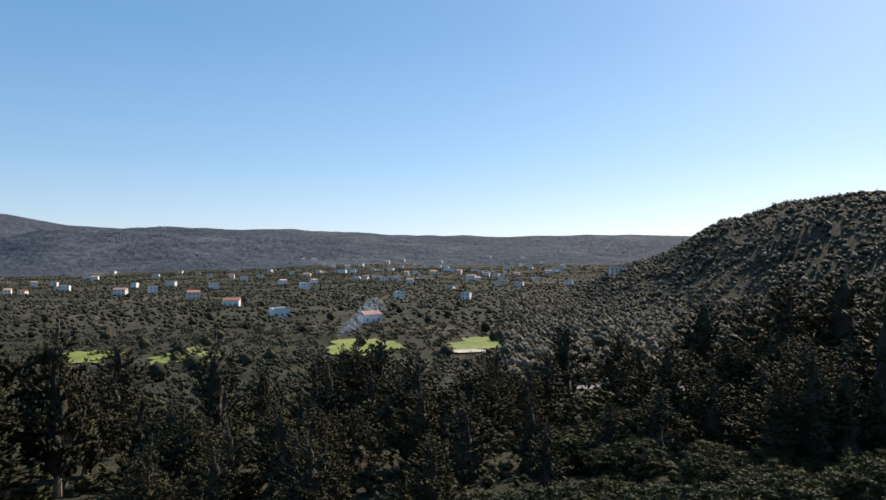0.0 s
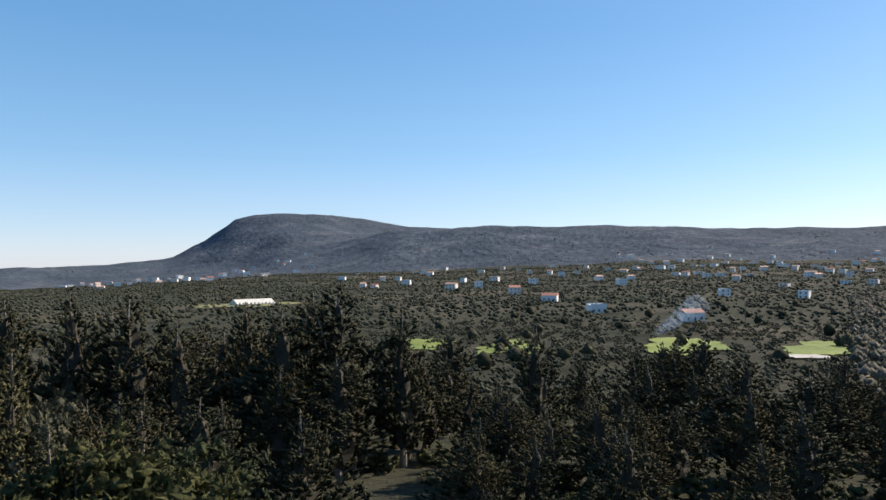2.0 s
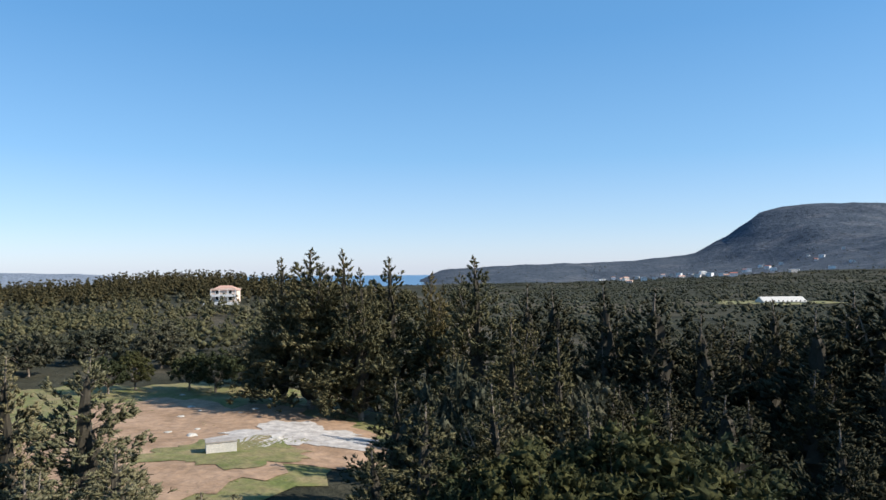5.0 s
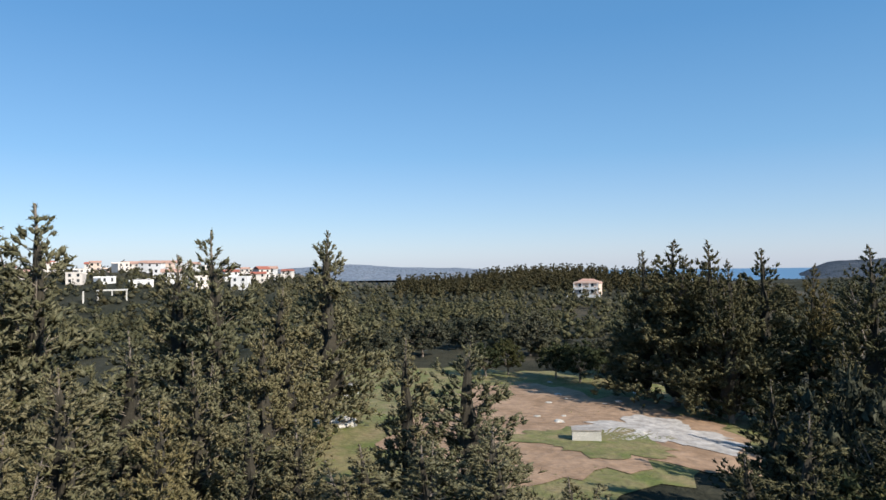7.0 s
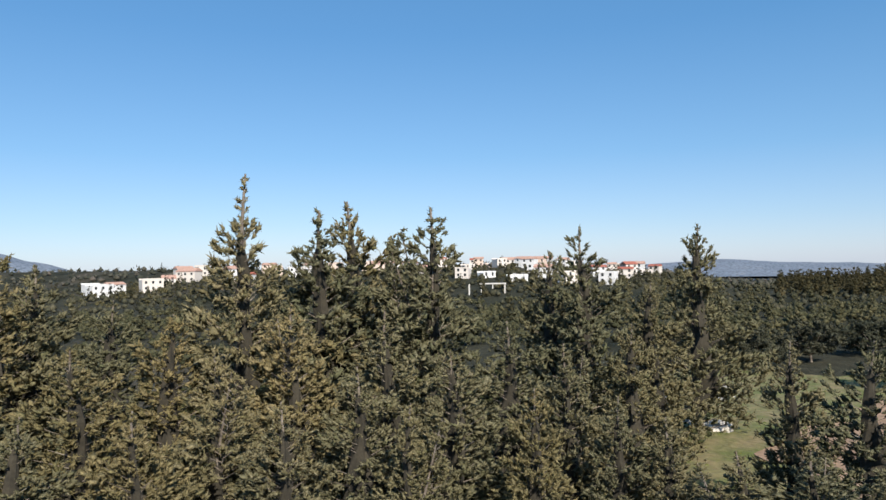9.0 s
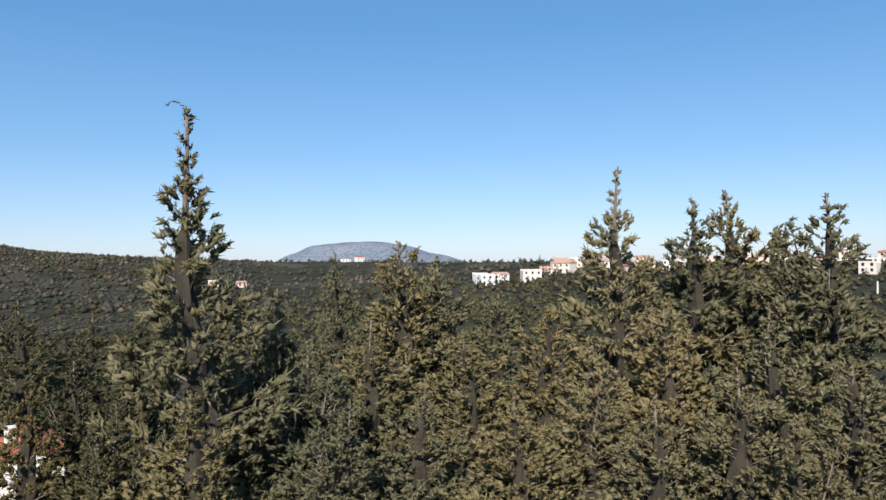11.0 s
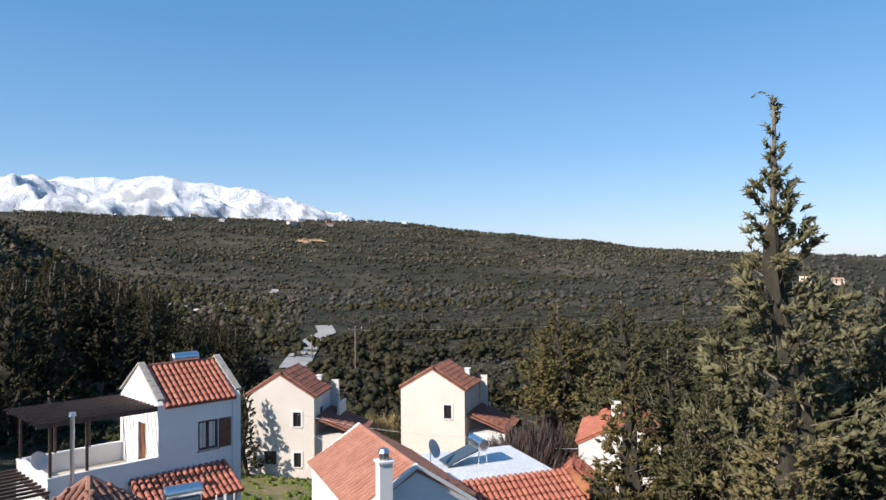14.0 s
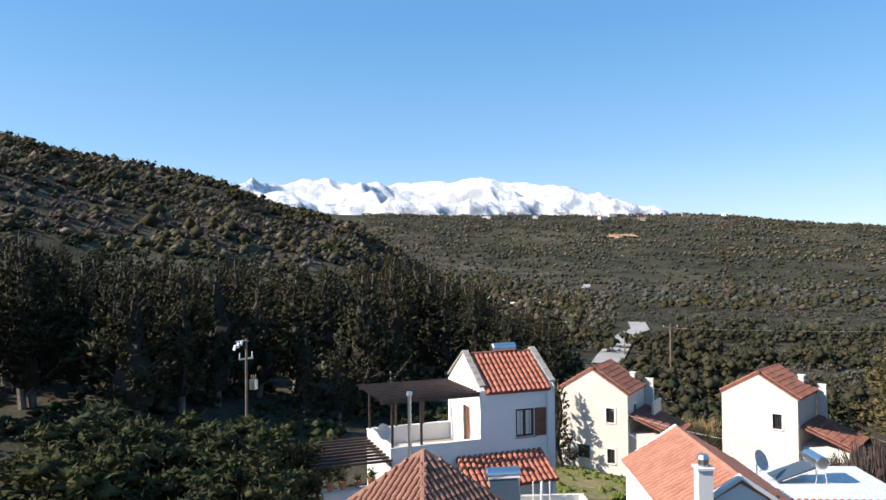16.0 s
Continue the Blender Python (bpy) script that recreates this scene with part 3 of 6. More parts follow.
def broadleaf(name, seed, h, r, n, foliage, size=1.0, trunk=0.25, trunk_name="trunk"):
    """A round-crowned tree or large shrub: forked limbs and leafy clumps with gaps."""
    q = np.random.default_rng(seed)
    tree = new(name)
    wood = [stick((0, 0, -0.3), (0.1, 0, h * trunk), 0.03 * h, 0.022 * h, 7)]
    P, D = [], []
    nc = 26
    for c in range(nc):
        a, e = c * 2.39996, math.asin(min(0.98, (c + 0.5) / nc)) * (0.9 + 0.2 * q.random())
        reach = 0.6 + 0.4 * q.random()
        ctr = np.array([math.cos(a) * math.cos(e) * r * reach, math.sin(a) * math.cos(e) * r * reach, h * trunk + (h * (1 - trunk) * 0.9) * (0.12 + 0.88 * math.sin(e) * reach)])
        wood.append(stick((0.05, 0, h * trunk * 0.9), tuple(ctr), 0.011 * h, 0.01, 4))
        cr = r * (0.3 + 0.16 * q.random())
        for k in range(n):
            P.append(ctr + unit(q.normal(size=3)) * cr * 0.8 * np.array([1, 1, 0.8]))
            ball = cr * q.uniform(0.34, 0.52)
            D.append((ball, ball, ball * 0.75))
    v, f = tufts(np.array(P), np.array(D), q, 34, 0.6, 0.34)
    part("crown", v.tolist(), f.tolist(), foliage, tree, "", True)
    wv, wf = gather(wood)
    part(trunk_name, wv, wf, BARK, tree)
    return tree


def twiggy(name, seed, h, r, n, material):
    """A leafless bush of many fine upright twigs."""
    q = np.random.default_rng(seed)
    bush = new(name)
    a = q.random(n) * 6.283
    rr = np.sqrt(q.random(n)) * r
    foot = np.stack([np.cos(a) * rr * 0.35, np.sin(a) * rr * 0.35, np.zeros(n)], -1)
    tip = np.stack([np.cos(a) * rr, np.sin(a) * rr, h * np.sqrt(np.maximum(0.1, 1 - (rr / r) ** 2)) * q.uniform(0.6, 1.05, n)], -1)
    start = foot + (tip - foot) * q.uniform(0, 0.7, (n, 1))
    v, f = sprays(start, tip - foot + q.normal(size=(n, 3)) * 0.4, q.uniform(0.5, 1.3, n), q.uniform(0.04, 0.075, n), q)
    part("twig_mass", v.tolist(), f.tolist(), material, bush)
    pieces = [stick((0, 0, -0.2), tuple(tip[i] * 0.6), 0.03, 0.012, 4) for i in range(24)]
    wv, wf = gather(pieces)
    part("stem", wv, wf, BARK, bush)
    return bush


def place(tree, az, dist, tip=None, scale=None, h=None, turn=0.0, wide=1.0, sink=0.15):
    """Moves or copies a template to the ground there; tip: height of its top above the horizon line, in degrees."""
    p = at(az, dist, -sink)
    if tip is not None:
        scale = (EYE + dist * math.tan(radians(tip)) - p.z) / h
    m = Matrix.LocRotScale(p, Euler((0, 0, radians(turn))), (scale * wide, scale * wide, scale))
    return m


def put(template, h, az, dist, tip, wide=1.0, turn=None, label="", category="tree", group=""):
    own = Matrix.Diagonal((*template.scale, 1)).inverted()
    made = copy_thing(template, place(template, az, dist, tip, h=h, turn=(az * 37 + dist * 11) % 360 if turn is None else turn, wide=wide) @ own)
    return tagged(made, label, category, group)


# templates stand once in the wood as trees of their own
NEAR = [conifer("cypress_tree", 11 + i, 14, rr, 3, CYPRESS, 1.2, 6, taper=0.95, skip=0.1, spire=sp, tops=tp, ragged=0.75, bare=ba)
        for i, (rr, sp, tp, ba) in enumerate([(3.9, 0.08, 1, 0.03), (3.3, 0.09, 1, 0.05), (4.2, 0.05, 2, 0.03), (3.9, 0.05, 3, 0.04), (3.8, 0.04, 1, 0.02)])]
SIDE = [conifer("cypress_tree", 21 + i, 14, rr, 2, HALF_SHADE, 1.1, 6, taper=0.95, skip=0.05, spire=0.04, tops=tp, ragged=0.8, bare=0.03)
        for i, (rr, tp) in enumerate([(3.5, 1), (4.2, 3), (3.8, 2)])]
MID = [conifer("cypress_tree", 31 + i, 13, rr, 1, SHADE_GREEN, 0.85, 4, taper=0.85, skip=0.2, spire=sp, tops=tp, ragged=0.6, size=1.15, lift=0.8, inner=0.42)
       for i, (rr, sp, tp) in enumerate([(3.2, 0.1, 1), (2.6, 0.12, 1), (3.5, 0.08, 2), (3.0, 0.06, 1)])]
LEAFY = [broadleaf("broadleaf_tree", 51 + i, 7, 3.2, 5, BROAD, 1.0) for i in range(2)]
OLIVES = [broadleaf("olive_tree", 61 + i, 4.5, 2.6, 5, OLIVE, 0.8, 0.22) for i in range(2)]

L_NEAR = "sunlit olive-green cypress with tufted boughs and grey trunk"
L_MID = "cypress standing in the sloping wood, coloured dark for its shade"
G_NEAR, G_MID = "cypresses round the clearing", "cypresses of the wood"
TAKEN = set()


def near(i, az, dist, tip, wide=1.0, label=L_NEAR):
    # trees past this azimuth take the half-shaded foliage tone
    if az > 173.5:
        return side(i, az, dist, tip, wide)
    t = NEAR[i]
    if t in TAKEN:
        return put(t, 14, az, dist, tip, wide, label=label, group=G_NEAR)
    TAKEN.add(t)
    t.matrix_basis = place(t, az, dist, tip, h=14, turn=az * 3, wide=wide)
    return tagged(t, label, "tree", G_NEAR)


def side(i, az, dist, tip, wide=1.0, label="dense green cypress with several bushy tops, dimmed for its shaded side"):
    t = SIDE[i % 3]
    if t in TAKEN:
        return put(t, 14, az, dist, tip, wide, label=label, group=G_NEAR)
    TAKEN.add(t)
    t.matrix_basis = place(t, az, dist, tip, h=14, turn=az * 3, wide=wide)
    return tagged(t, label, "tree", G_NEAR)


def mid(i, az, dist, tip, wide=1.0, label=L_MID):
    t = MID[i]
    if t in TAKEN:
        return put(t, 13, az, dist, tip, wide, label=label, group=G_MID)
    t.matrix_basis = place(t, az, dist, tip, h=13, turn=az * 3, wide=wide)
    TAKEN.add(t)
    return tagged(t, label, "tree", G_MID)


def leafy(pool, i, h, az, dist, tip, wide, label, group, category="tree"):
    t = pool[i]
    if t in TAKEN:
        return put(t, h, az, dist, tip, wide, label=label, group=group, category=category)
    TAKEN.add(t)
    t.matrix_basis = place(t, az, dist, tip, h=h, turn=az, wide=wide)
    return tagged(t, label, category, group)


# two lone leaders that stand high over the wood
tall = conifer("cypress_tree", 5, 16, 2.7, 3, CYPRESS, 1.2, 8, taper=0.95, skip=0.35, spire=0.2, ragged=0.7, bare=0.12, lean=(-0.5, 0.3), hook=-1)
tall.matrix_basis = place(tall, 171.2, 27.5, 12.3, h=16, turn=174)
tagged(tall, "tall cypress with a long ragged leader bent over at the tip", "tree", G_NEAR)
second = conifer("cypress_tree", 6, 16, 3.3, 3, CYPRESS, 1.2, 8, taper=0.95, skip=0.2, spire=0.17, ragged=0.55, bare=0.14, lean=(0.3, 0.2))
second.matrix_basis = place(second, 138.7, 35, 7.7, h=16, turn=40)
tagged(second, "tall cypress with thin tufted leader and pale bare trunk", "tree", G_NEAR)

# the wood from the clearing round to the houses
for i, az, d, tip, wd in ((1, 132.7, 37, 4.9, 1.1), (0, 130.5, 39, 5.6, 1.0), (3, 124.0, 36, 5.1, 1.1), (1, 112.1, 41, 3.1, 1.0),
                          (4, 114.6, 45, 1.3, 0.9), (0, 107.0, 46, -0.8, 0.9), (0, 103.5, 53, 3.1, 0.9), (4, 155.6, 39, 2.1, 1.1),
                          (2, 153.0, 41, 0.9, 1.1), (1, 160.8, 52, 1.2, 0.8)):
    near(i, az, d, tip, wd)
for i, az, d, tip, wd in ((2, 165.5, 36, -1.6, 1.0), (0, 182.9, 47, -2.1, 1.1), (4, 187.8, 53, -3.2, 1.3), (3, 178.6, 50, -3.0, 1.1),
                          (0, 148.0, 38, -1.8, 1.1), (4, 144.0, 35, -3.0, 1.1), (2, 135.0, 31, -2.4, 1.1), (1, 127.6, 30, -3.2, 1.2),
                          (0, 118.0, 32, -4.2, 1.2), (4, 150.5, 31, -5.0, 1.2)):
    near(i, az, d, tip, wd)
for i, az, d, tip, wd in ((1, 158.0, 32, -4.2, 1.2), (3, 163.0, 28, -6.0, 1.2), (2, 141.0, 28, -6.0, 1.1), (0, 130.0, 26, -7.5, 1.2),
                          (4, 122.5, 27, -6.5, 1.2), (2, 113.5, 30, -6.0, 1.0), (0, 108.5, 36, -4.5, 1.0), (3, 168.8, 35, -4.6, 1.1),
                          (1, 175.6, 33, -5.6, 1.1), (4, 179.5, 37, -6.5, 1.1)):
    near(i, az, d, tip, wd)
for i, az, d, tip, wd in ((0, 154.0, 25, -9.5, 1.2), (2, 146.5, 24, -9.8, 1.2), (1, 136.0, 24, -10.0, 1.2), (4, 171.5, 24, -9.0, 1.2),
                          (3, 126.0, 23, -10.5, 1.1), (0, 116.0, 25, -9.5, 1.0), (1, 109.5, 27, -10.0, 1.0), (2, 160.0, 24, -10.5, 1.2),
                          (4, 177.0, 27, -9.5, 1.0), (0, 182.4, 33, -7.5, 1.0)):
    near(i, az, d, tip, wd)
# smaller cypresses before the clearing
for i, az, d, tip, wd in ((1, 97.3, 35, -5.6, 1.0), (0, 92.3, 31, -5.4, 1.15), (4, 90.3, 24, -12.5, 1.5), (2, 96.0, 24, -13.2, 1.6),
                          (3, 101.0, 24, -13.6, 1.6), (2, 84.5, 24, -16.2, 1.6), (0, 106.0, 27, -11.5, 1.2)):
    near(i, az, d, tip, wd)
# group to the other side of the clearing
for i, az, d, tip, wd in ((1, 76.5, 68, 1.8, 1.25), (1, 74.0, 67, 1.7, 1.0), (0, 78.6, 71, 1.1, 0.9), (1, 72.5, 64, 0.2, 0.9), (0, 70.2, 67, 1.1, 1.0),
                          (1, 66.9, 68, -0.2, 0.8), (1, 63.4, 63, 1.1, 1.0), (2, 60.5, 52, -3.0, 1.0), (0, 65.0, 42, -5.6, 1.1), (3, 69.8, 36, -8.4, 1.1)):
    side(i, az, d, tip, wd)
for i, az, d, tip, wd in ((2, 57.0, 36, -5.0, 1.1), (4, 62.0, 30, -9.0, 1.2), (0, 67.5, 27, -10.5, 1.3), (2, 54.5, 29, -10.5, 1.3), (3, 71.5, 26, -13.6, 1.3)):
    side(i, az, d, tip, wd)
# wood on the slope down to the valley
for i, az, d, tip, wd in ((1, 59.1, 62, -1.2, 1.0), (0, 57.3, 64, -1.5, 1.0), (1, 53.2, 62, -1.0, 1.1), (0, 49.4, 60, -1.5, 1.3), (3, 41.3, 66, -2.3, 1.0),
                          (2, 34.1, 62, -0.9, 1.5), (1, 29.2, 60, -3.1, 1.0), (1, 18.4, 56, -4.4, 1.1), (2, 2.9, 60, -6.4, 1.6), (0, -8.8, 95, -3.8, 1.2)):
    mid(i, az, d, tip, wd)
for i, az, d, tip, wd in ((1, -19.0, 95, -1.2, 1.4), (2, -25.0, 92, 0.0, 1.6), (0, -28.5, 90, 0.6, 1.5), (0, -22.3, 100, -1.6, 1.3), (2, -13.0, 88, -4.6, 1.5),
                          (0, -26.4, 60, -5.5, 1.2), (1, -31.2, 75, 0.4, 1.5), (3, 36.2, 64, -1.6, 1.2), (1, 46.0, 58, -3.2, 1.2), (0, 38.3, 58, -3.0, 1.2)):
    mid(i, az, d, tip, wd)
for k in range(120):
    az = rng.uniform(-32, 60)
    d = rng.uniform(30, 84)
    # lower where the valley shows over them
    tip = -4.2 - (84 - d) * 0.14 - rng.uniform(0, 2.6)
    if az > 27:
        tip += 1.9
    if az < -9 and d < 60:
        continue
    if az < -16 and d > 60:
        tip += 1.5
    mid(int(rng.integers(0, 4)), az, d, tip, rng.uniform(1.15, 1.6))
# broad green trees low in the foreground
L_LEAFY = "bright green bushy broadleaf tree below the cypresses"
for i, az, d, tip, wd in ((0, 52.5, 27, -11.5, 1.0), (1, 48.0, 25, -12.8, 1.0), (0, 57.5, 25, -13.5, 1.0), (1, 63.5, 26, -14.0, 0.9), (0, 45.0, 28, -12.5, 0.9), (1, 42.0, 24, -15.5, 1.0)):
    leafy(LEAFY, i, 7, az, d, tip, wd, L_LEAFY, "broadleaf trees")
for i, az, d, tip, wd in ((0, 235.5, 33, -12.9, 0.9), (1, 240.3, 32, -12.0, 1.0), (0, 245.5, 31, -11.2, 1.0), (1, 250.5, 29, -12.0, 1.0), (0, 237.8, 28, -15.0, 1.0), (1, 243.5, 27, -15.4, 1.0), (0, 249.0, 25, -17.0, 1.0), (1, 231.5, 38, -14.4, 0.8)):
    leafy(LEAFY, i, 7, az, d, tip + 1.3, wd * 1.25, "dense dark green leafy tree beside the houses", "broadleaf trees")
# shrubs on the near side of the road
for k in range(46):
    az, d = rng.uniform(-32, -6), rng.uniform(42, 96)
    p = at(az, d)
    tip = math.degrees(math.atan2(p.z + rng.uniform(1.6, 3.4) - EYE, d))
    leafy(LEAFY, int(rng.integers(0, 2)), 7, az, d, tip, 1.5, "rounded green shrub on the slope", "shrubs on the slope", "shrub")
for k in range(22):
    az, d = rng.uniform(-32, 44), rng.uniform(24, 42)
    p = at(az, d)
    tip = math.degrees(math.atan2(p.z + rng.uniform(1.8, 3.2) - EYE, d))
    leafy(LEAFY, int(rng.integers(0, 2)), 7, az, d, tip, 1.6, "dark rounded shrub under the cypresses", "shrubs under the trees", "shrub")
# cypress wood under the hill behind the houses
for k in range(130):
    az = rng.uniform(213, 258)
    d = rng.uniform(52, 165) if az > 226 else rng.uniform(75, 150)
    p = at(az, d)
    hh = rng.uniform(11, 18)
    cap = np.interp(az, [213, 217, 222, 226, 232, 238, 246, 252, 258], [-5, -3.2, 0.2, 0.4, -0.6, 0.4, 1.0, 2.4, 2.8])
    tip = min(math.degrees(math.atan2(p.z + hh - EYE, d)), cap + 0.6 - rng.uniform(0, 1.6))
    if EYE + d * math.tan(radians(tip)) - p.z < 3:
        continue
    mid(int(rng.integers(0, 4)), az, d, tip, rng.uniform(0.9, 1.3))
# olives and bushes round the clearing
for i, az, d, tip, wd in ((0, 99.6, 88, -4.7, 1.0), (1, 101.6, 96, -4.3, 1.1), (0, 96.0, 98, -4.2, 1.1), (1, 104.0, 90, -4.4, 1.0), (0, 81.0, 84, -5.2, 0.9),
                          (1, 79.3, 82, -5.0, 0.9), (0, 87.5, 102, -3.9, 1.1), (1, 92.0, 108, -3.7, 1.1), (1, 55.8, 37, -7.4, 0.6), (0, 64.5, 34, -7.8, 0.55)):
    leafy(OLIVES, i, 4.5, az, d, tip, wd, "grey-green olive tree with rounded crown", "olive trees")
for az, d, tip, wd in ((83.6, 78, -5.8, 1.0), (85.5, 80, -6.0, 0.9), (89.2, 82, -5.9, 1.0), (91.0, 80, -6.2, 1.0)):
    leafy(LEAFY, int(az * 2) % 2, 7, az, d, tip, wd, "round leafy bush at the clearing's edge", "bushes at the clearing", "bush")


def clump(seed, n, per):
    """A unit-sized leafy clump for woods and scrub far off: n masses with sprays."""
    q = np.random.default_rng(seed)
    a = q.random(n) * 6.283 + np.arange(n) * 2.4
    reach = 0.5 if n < 4 else q.uniform(0.15, 0.75, n)
    c = np.stack([np.cos(a) * reach, np.sin(a) * reach, q.uniform(0.15, 0.75, n)], -1) * (1 if n > 1 else 0) + np.array([0, 0, 0.0 if n > 1 else 0.4])
    rad = (q.uniform(0.26, 0.42, n) if n > 3 else q.uniform(0.42, 0.66, n)) if n > 1 else np.array([0.85])
    return tufts(c, np.stack([rad, rad, rad * 0.85], -1), q, per, 0.5, 0.3, 0.3, SMALL_MASS if per < 7 or n > 3 else ROUND_MASS)


def cone_clump(seed, n):
    q = np.random.default_rng(seed)
    u = (np.arange(n) + 0.5) / n
    a = np.arange(n) * 2.4
    rr = (1 - u) * 0.16
    c = np.stack([np.cos(a) * rr, np.sin(a) * rr, 0.08 + u * 0.84], -1)
    rad = 0.05 + 0.15 * (1 - u) * q.uniform(0.8, 1.2, n)
    return tufts(c, np.stack([rad, rad, rad * 0.9], -1), q, 12, 0.9, 0.5)


def scatter(name, kinds, xyz, size, material, label, category, stretch=0.8):
    V, F, k = [], [], 0
    turn = rng.random(len(xyz)) * 6.283
    pick = rng.integers(0, len(kinds), len(xyz))
    for i in range(len(xyz)):
        v, f = kinds[pick[i]]
        c, s_ = math.cos(turn[i]), math.sin(turn[i])
        w = np.stack([v[:, 0] * c - v[:, 1] * s_, v[:, 0] * s_ + v[:, 1] * c, v[:, 2] * stretch], -1) * size[i] + xyz[i]
        V.append(w)
        F.append(f + k)
        k += len(v)
    V, F = np.concatenate(V), np.concatenate(F)
    me = bpy.data.meshes.new(name)
    me.vertices.add(len(V))
    me.vertices.foreach_set("co", V.ravel())
    me.loops.add(F.size)
    me.loops.foreach_set("vertex_index", F.ravel().astype(np.int32))
    me.polygons.add(len(F))
    me.polygons.foreach_set("loop_start", np.arange(0, F.size, 3, dtype=np.int32))
    me.polygons.foreach_set("use_smooth", np.ones(len(F), bool))
    me.update(calc_edges=True)
    me.materials.append(material)
    return tagged(new(name, me), label, category, kind="stuff")


def spread(n, az0, az1, d0, d1, keep=None, even=1.0):
    """Random ground places in a sector; even: 1 spreads by area, less crowds towards the near edge."""
    a = rng.uniform(az0, az1, n)
    d = (d0 ** (2 * even) + rng.random(n) * (d1 ** (2 * even) - d0 ** (2 * even))) ** (0.5 / even)
    x, y = -np.sin(np.radians(a)) * d, np.cos(np.radians(a)) * d
    if keep is not None:
        m = keep(a, d, x, y)
        a, d, x, y = a[m], d[m], x[m], y[m]
    return np.stack([x, y, ground_z(x, y) - 0.1], -1), a, d


FINE = [clump(100 + i, 7, 9) for i in range(6)]
ROUGH = [clump(110 + i, 1, 12) for i in range(5)]
LOW = [clump(140 + i, 1, 6) for i in range(6)]
TINY = [clump(120 + i, 1, 4) for i in range(4)]
CONES = [cone_clump(130 + i, 5) for i in range(4)]


def gaps(size, level):
    return lambda a, d, x, y: wobble(x, y, size, 9.0) + rng.normal(size=len(x)) * 0.35 > level


def off_road(a, d, x, y):
    road = np.interp(d, [60, 105, 130, 170, 185, 230, 300, 420, 470], [210.5, 209, 208.2, 206.9, 206.2, 206.9, 208.5, 210.4, 210.2])
    seen = ((d > 142) & (d < 204)) | ((d > 405) & (d < 475)) | ((d > 104) & (d < 128))
    return (np.abs(a - road) * np.radians(1) * d > 4.2 + 0.008 * d) | ~seen


def fields(a, d, x, y):
    return ~((((a - 7.4) / 3.2) ** 2 + ((d - 225) / 30) ** 2 < 1) | (((a + 2.5) / 3.4) ** 2 + ((d - 222) / 26) ** 2 < 1)) & (rng.random(len(a)) < 0.95)


# valley floor of olive groves and hedges
xyz, a, d = spread(2600, -14, 62, 95, 330, fields, 0.8)
scatter("valley_trees", FINE, xyz, rng.uniform(1.2, 2.5, len(xyz)), OLIVE, "grey-green olive groves on the near valley floor", "trees", 0.95)
xyz, a, d = spread(22000, -14, 66, 330, 1580, gaps(260, -0.7), 0.75)
scatter("valley_trees", LOW, xyz, rng.uniform(1.6, 3.4, len(xyz)), OLIVE, "olive groves and hedges filling the valley", "trees", 0.72)
xyz, a, d = spread(1100, -14, 66, 120, 1500, gaps(190, -0.05), 0.6)
scatter("valley_trees", ROUGH, xyz, rng.uniform(1.8, 3.6, len(xyz)), SHADE_GREEN, "dark evergreen trees between the groves", "trees", 1.2)
# scrub on the hill beside the road
xyz, a, d = spread(9000, -36, -4, 118, 620, gaps(80, -0.9), 0.9)
scatter("hillside_scrub", LOW, xyz, np.clip(rng.lognormal(0.8, 0.4, len(xyz)), 1.0, 3.6), SCRUB, "dense dark scrub on the hillside", "scrub", 0.85)
# scrub and bushes on the hill behind the houses
xyz, a, d = spread(6500, 208, 257, 140, 400, lambda a, d, x, y: off_road(a, d, x, y) & (wobble(x, y, 60, 9.0) > -0.6), 0.9)
scatter("hillside_scrub", LOW, xyz, np.clip(rng.lognormal(0.2, 0.5, len(xyz)), 0.5, 3.0), SCRUB, "brown and green scrub on the stony hillside", "scrub", 0.85)
# the back-lit slope is dimmed by giving this scrub a shaded tone
xyz, a, d = spread(5500, 210, 257, 140, 400, lambda a, d, x, y: off_road(a, d, x, y) & gaps(55, -0.2)(a, d, x, y), 0.9)
scatter("hillside_scrub", LOW, xyz, np.clip(rng.lognormal(0.35, 0.5, len(xyz)), 0.6, 3.4), SHADE_GREEN, "evergreen scrub on the stony hillside, darkened for the back-lit slope", "scrub", 0.9)
xyz = np.array([at(az_, 302 + 2 * (k_ % 2), -0.6) for k_, az_ in enumerate((236.5, 233.0, 231.3, 229.6, 228.2, 227.1, 225.9))])
scatter("hillside_bushes", FINE, xyz, np.array([3.2, 3.0, 5.2, 5.6, 4.6, 4.0, 3.6]), SHADE_GREEN, "large rounded evergreen trees on the crest of the hill", "trees", 1.0)
xyz, a, d = spread(1800, 220, 257, 150, 340, gaps(70, 0.0), 1.0)
scatter("hillside_scrub", FINE, xyz, rng.uniform(1.0, 2.6, len(xyz)), DRY, "reddish-brown leafless bushes on the hillside", "scrub", 0.8)
xyz, a, d = spread(240, 222, 256, 170, 330, None, 1.0)
scatter("hillside_bushes", FINE, xyz, rng.uniform(1.8, 4.6, len(xyz)), SHADE_GREEN, "large dark evergreen bushes on the hillside", "scrub", 0.85)
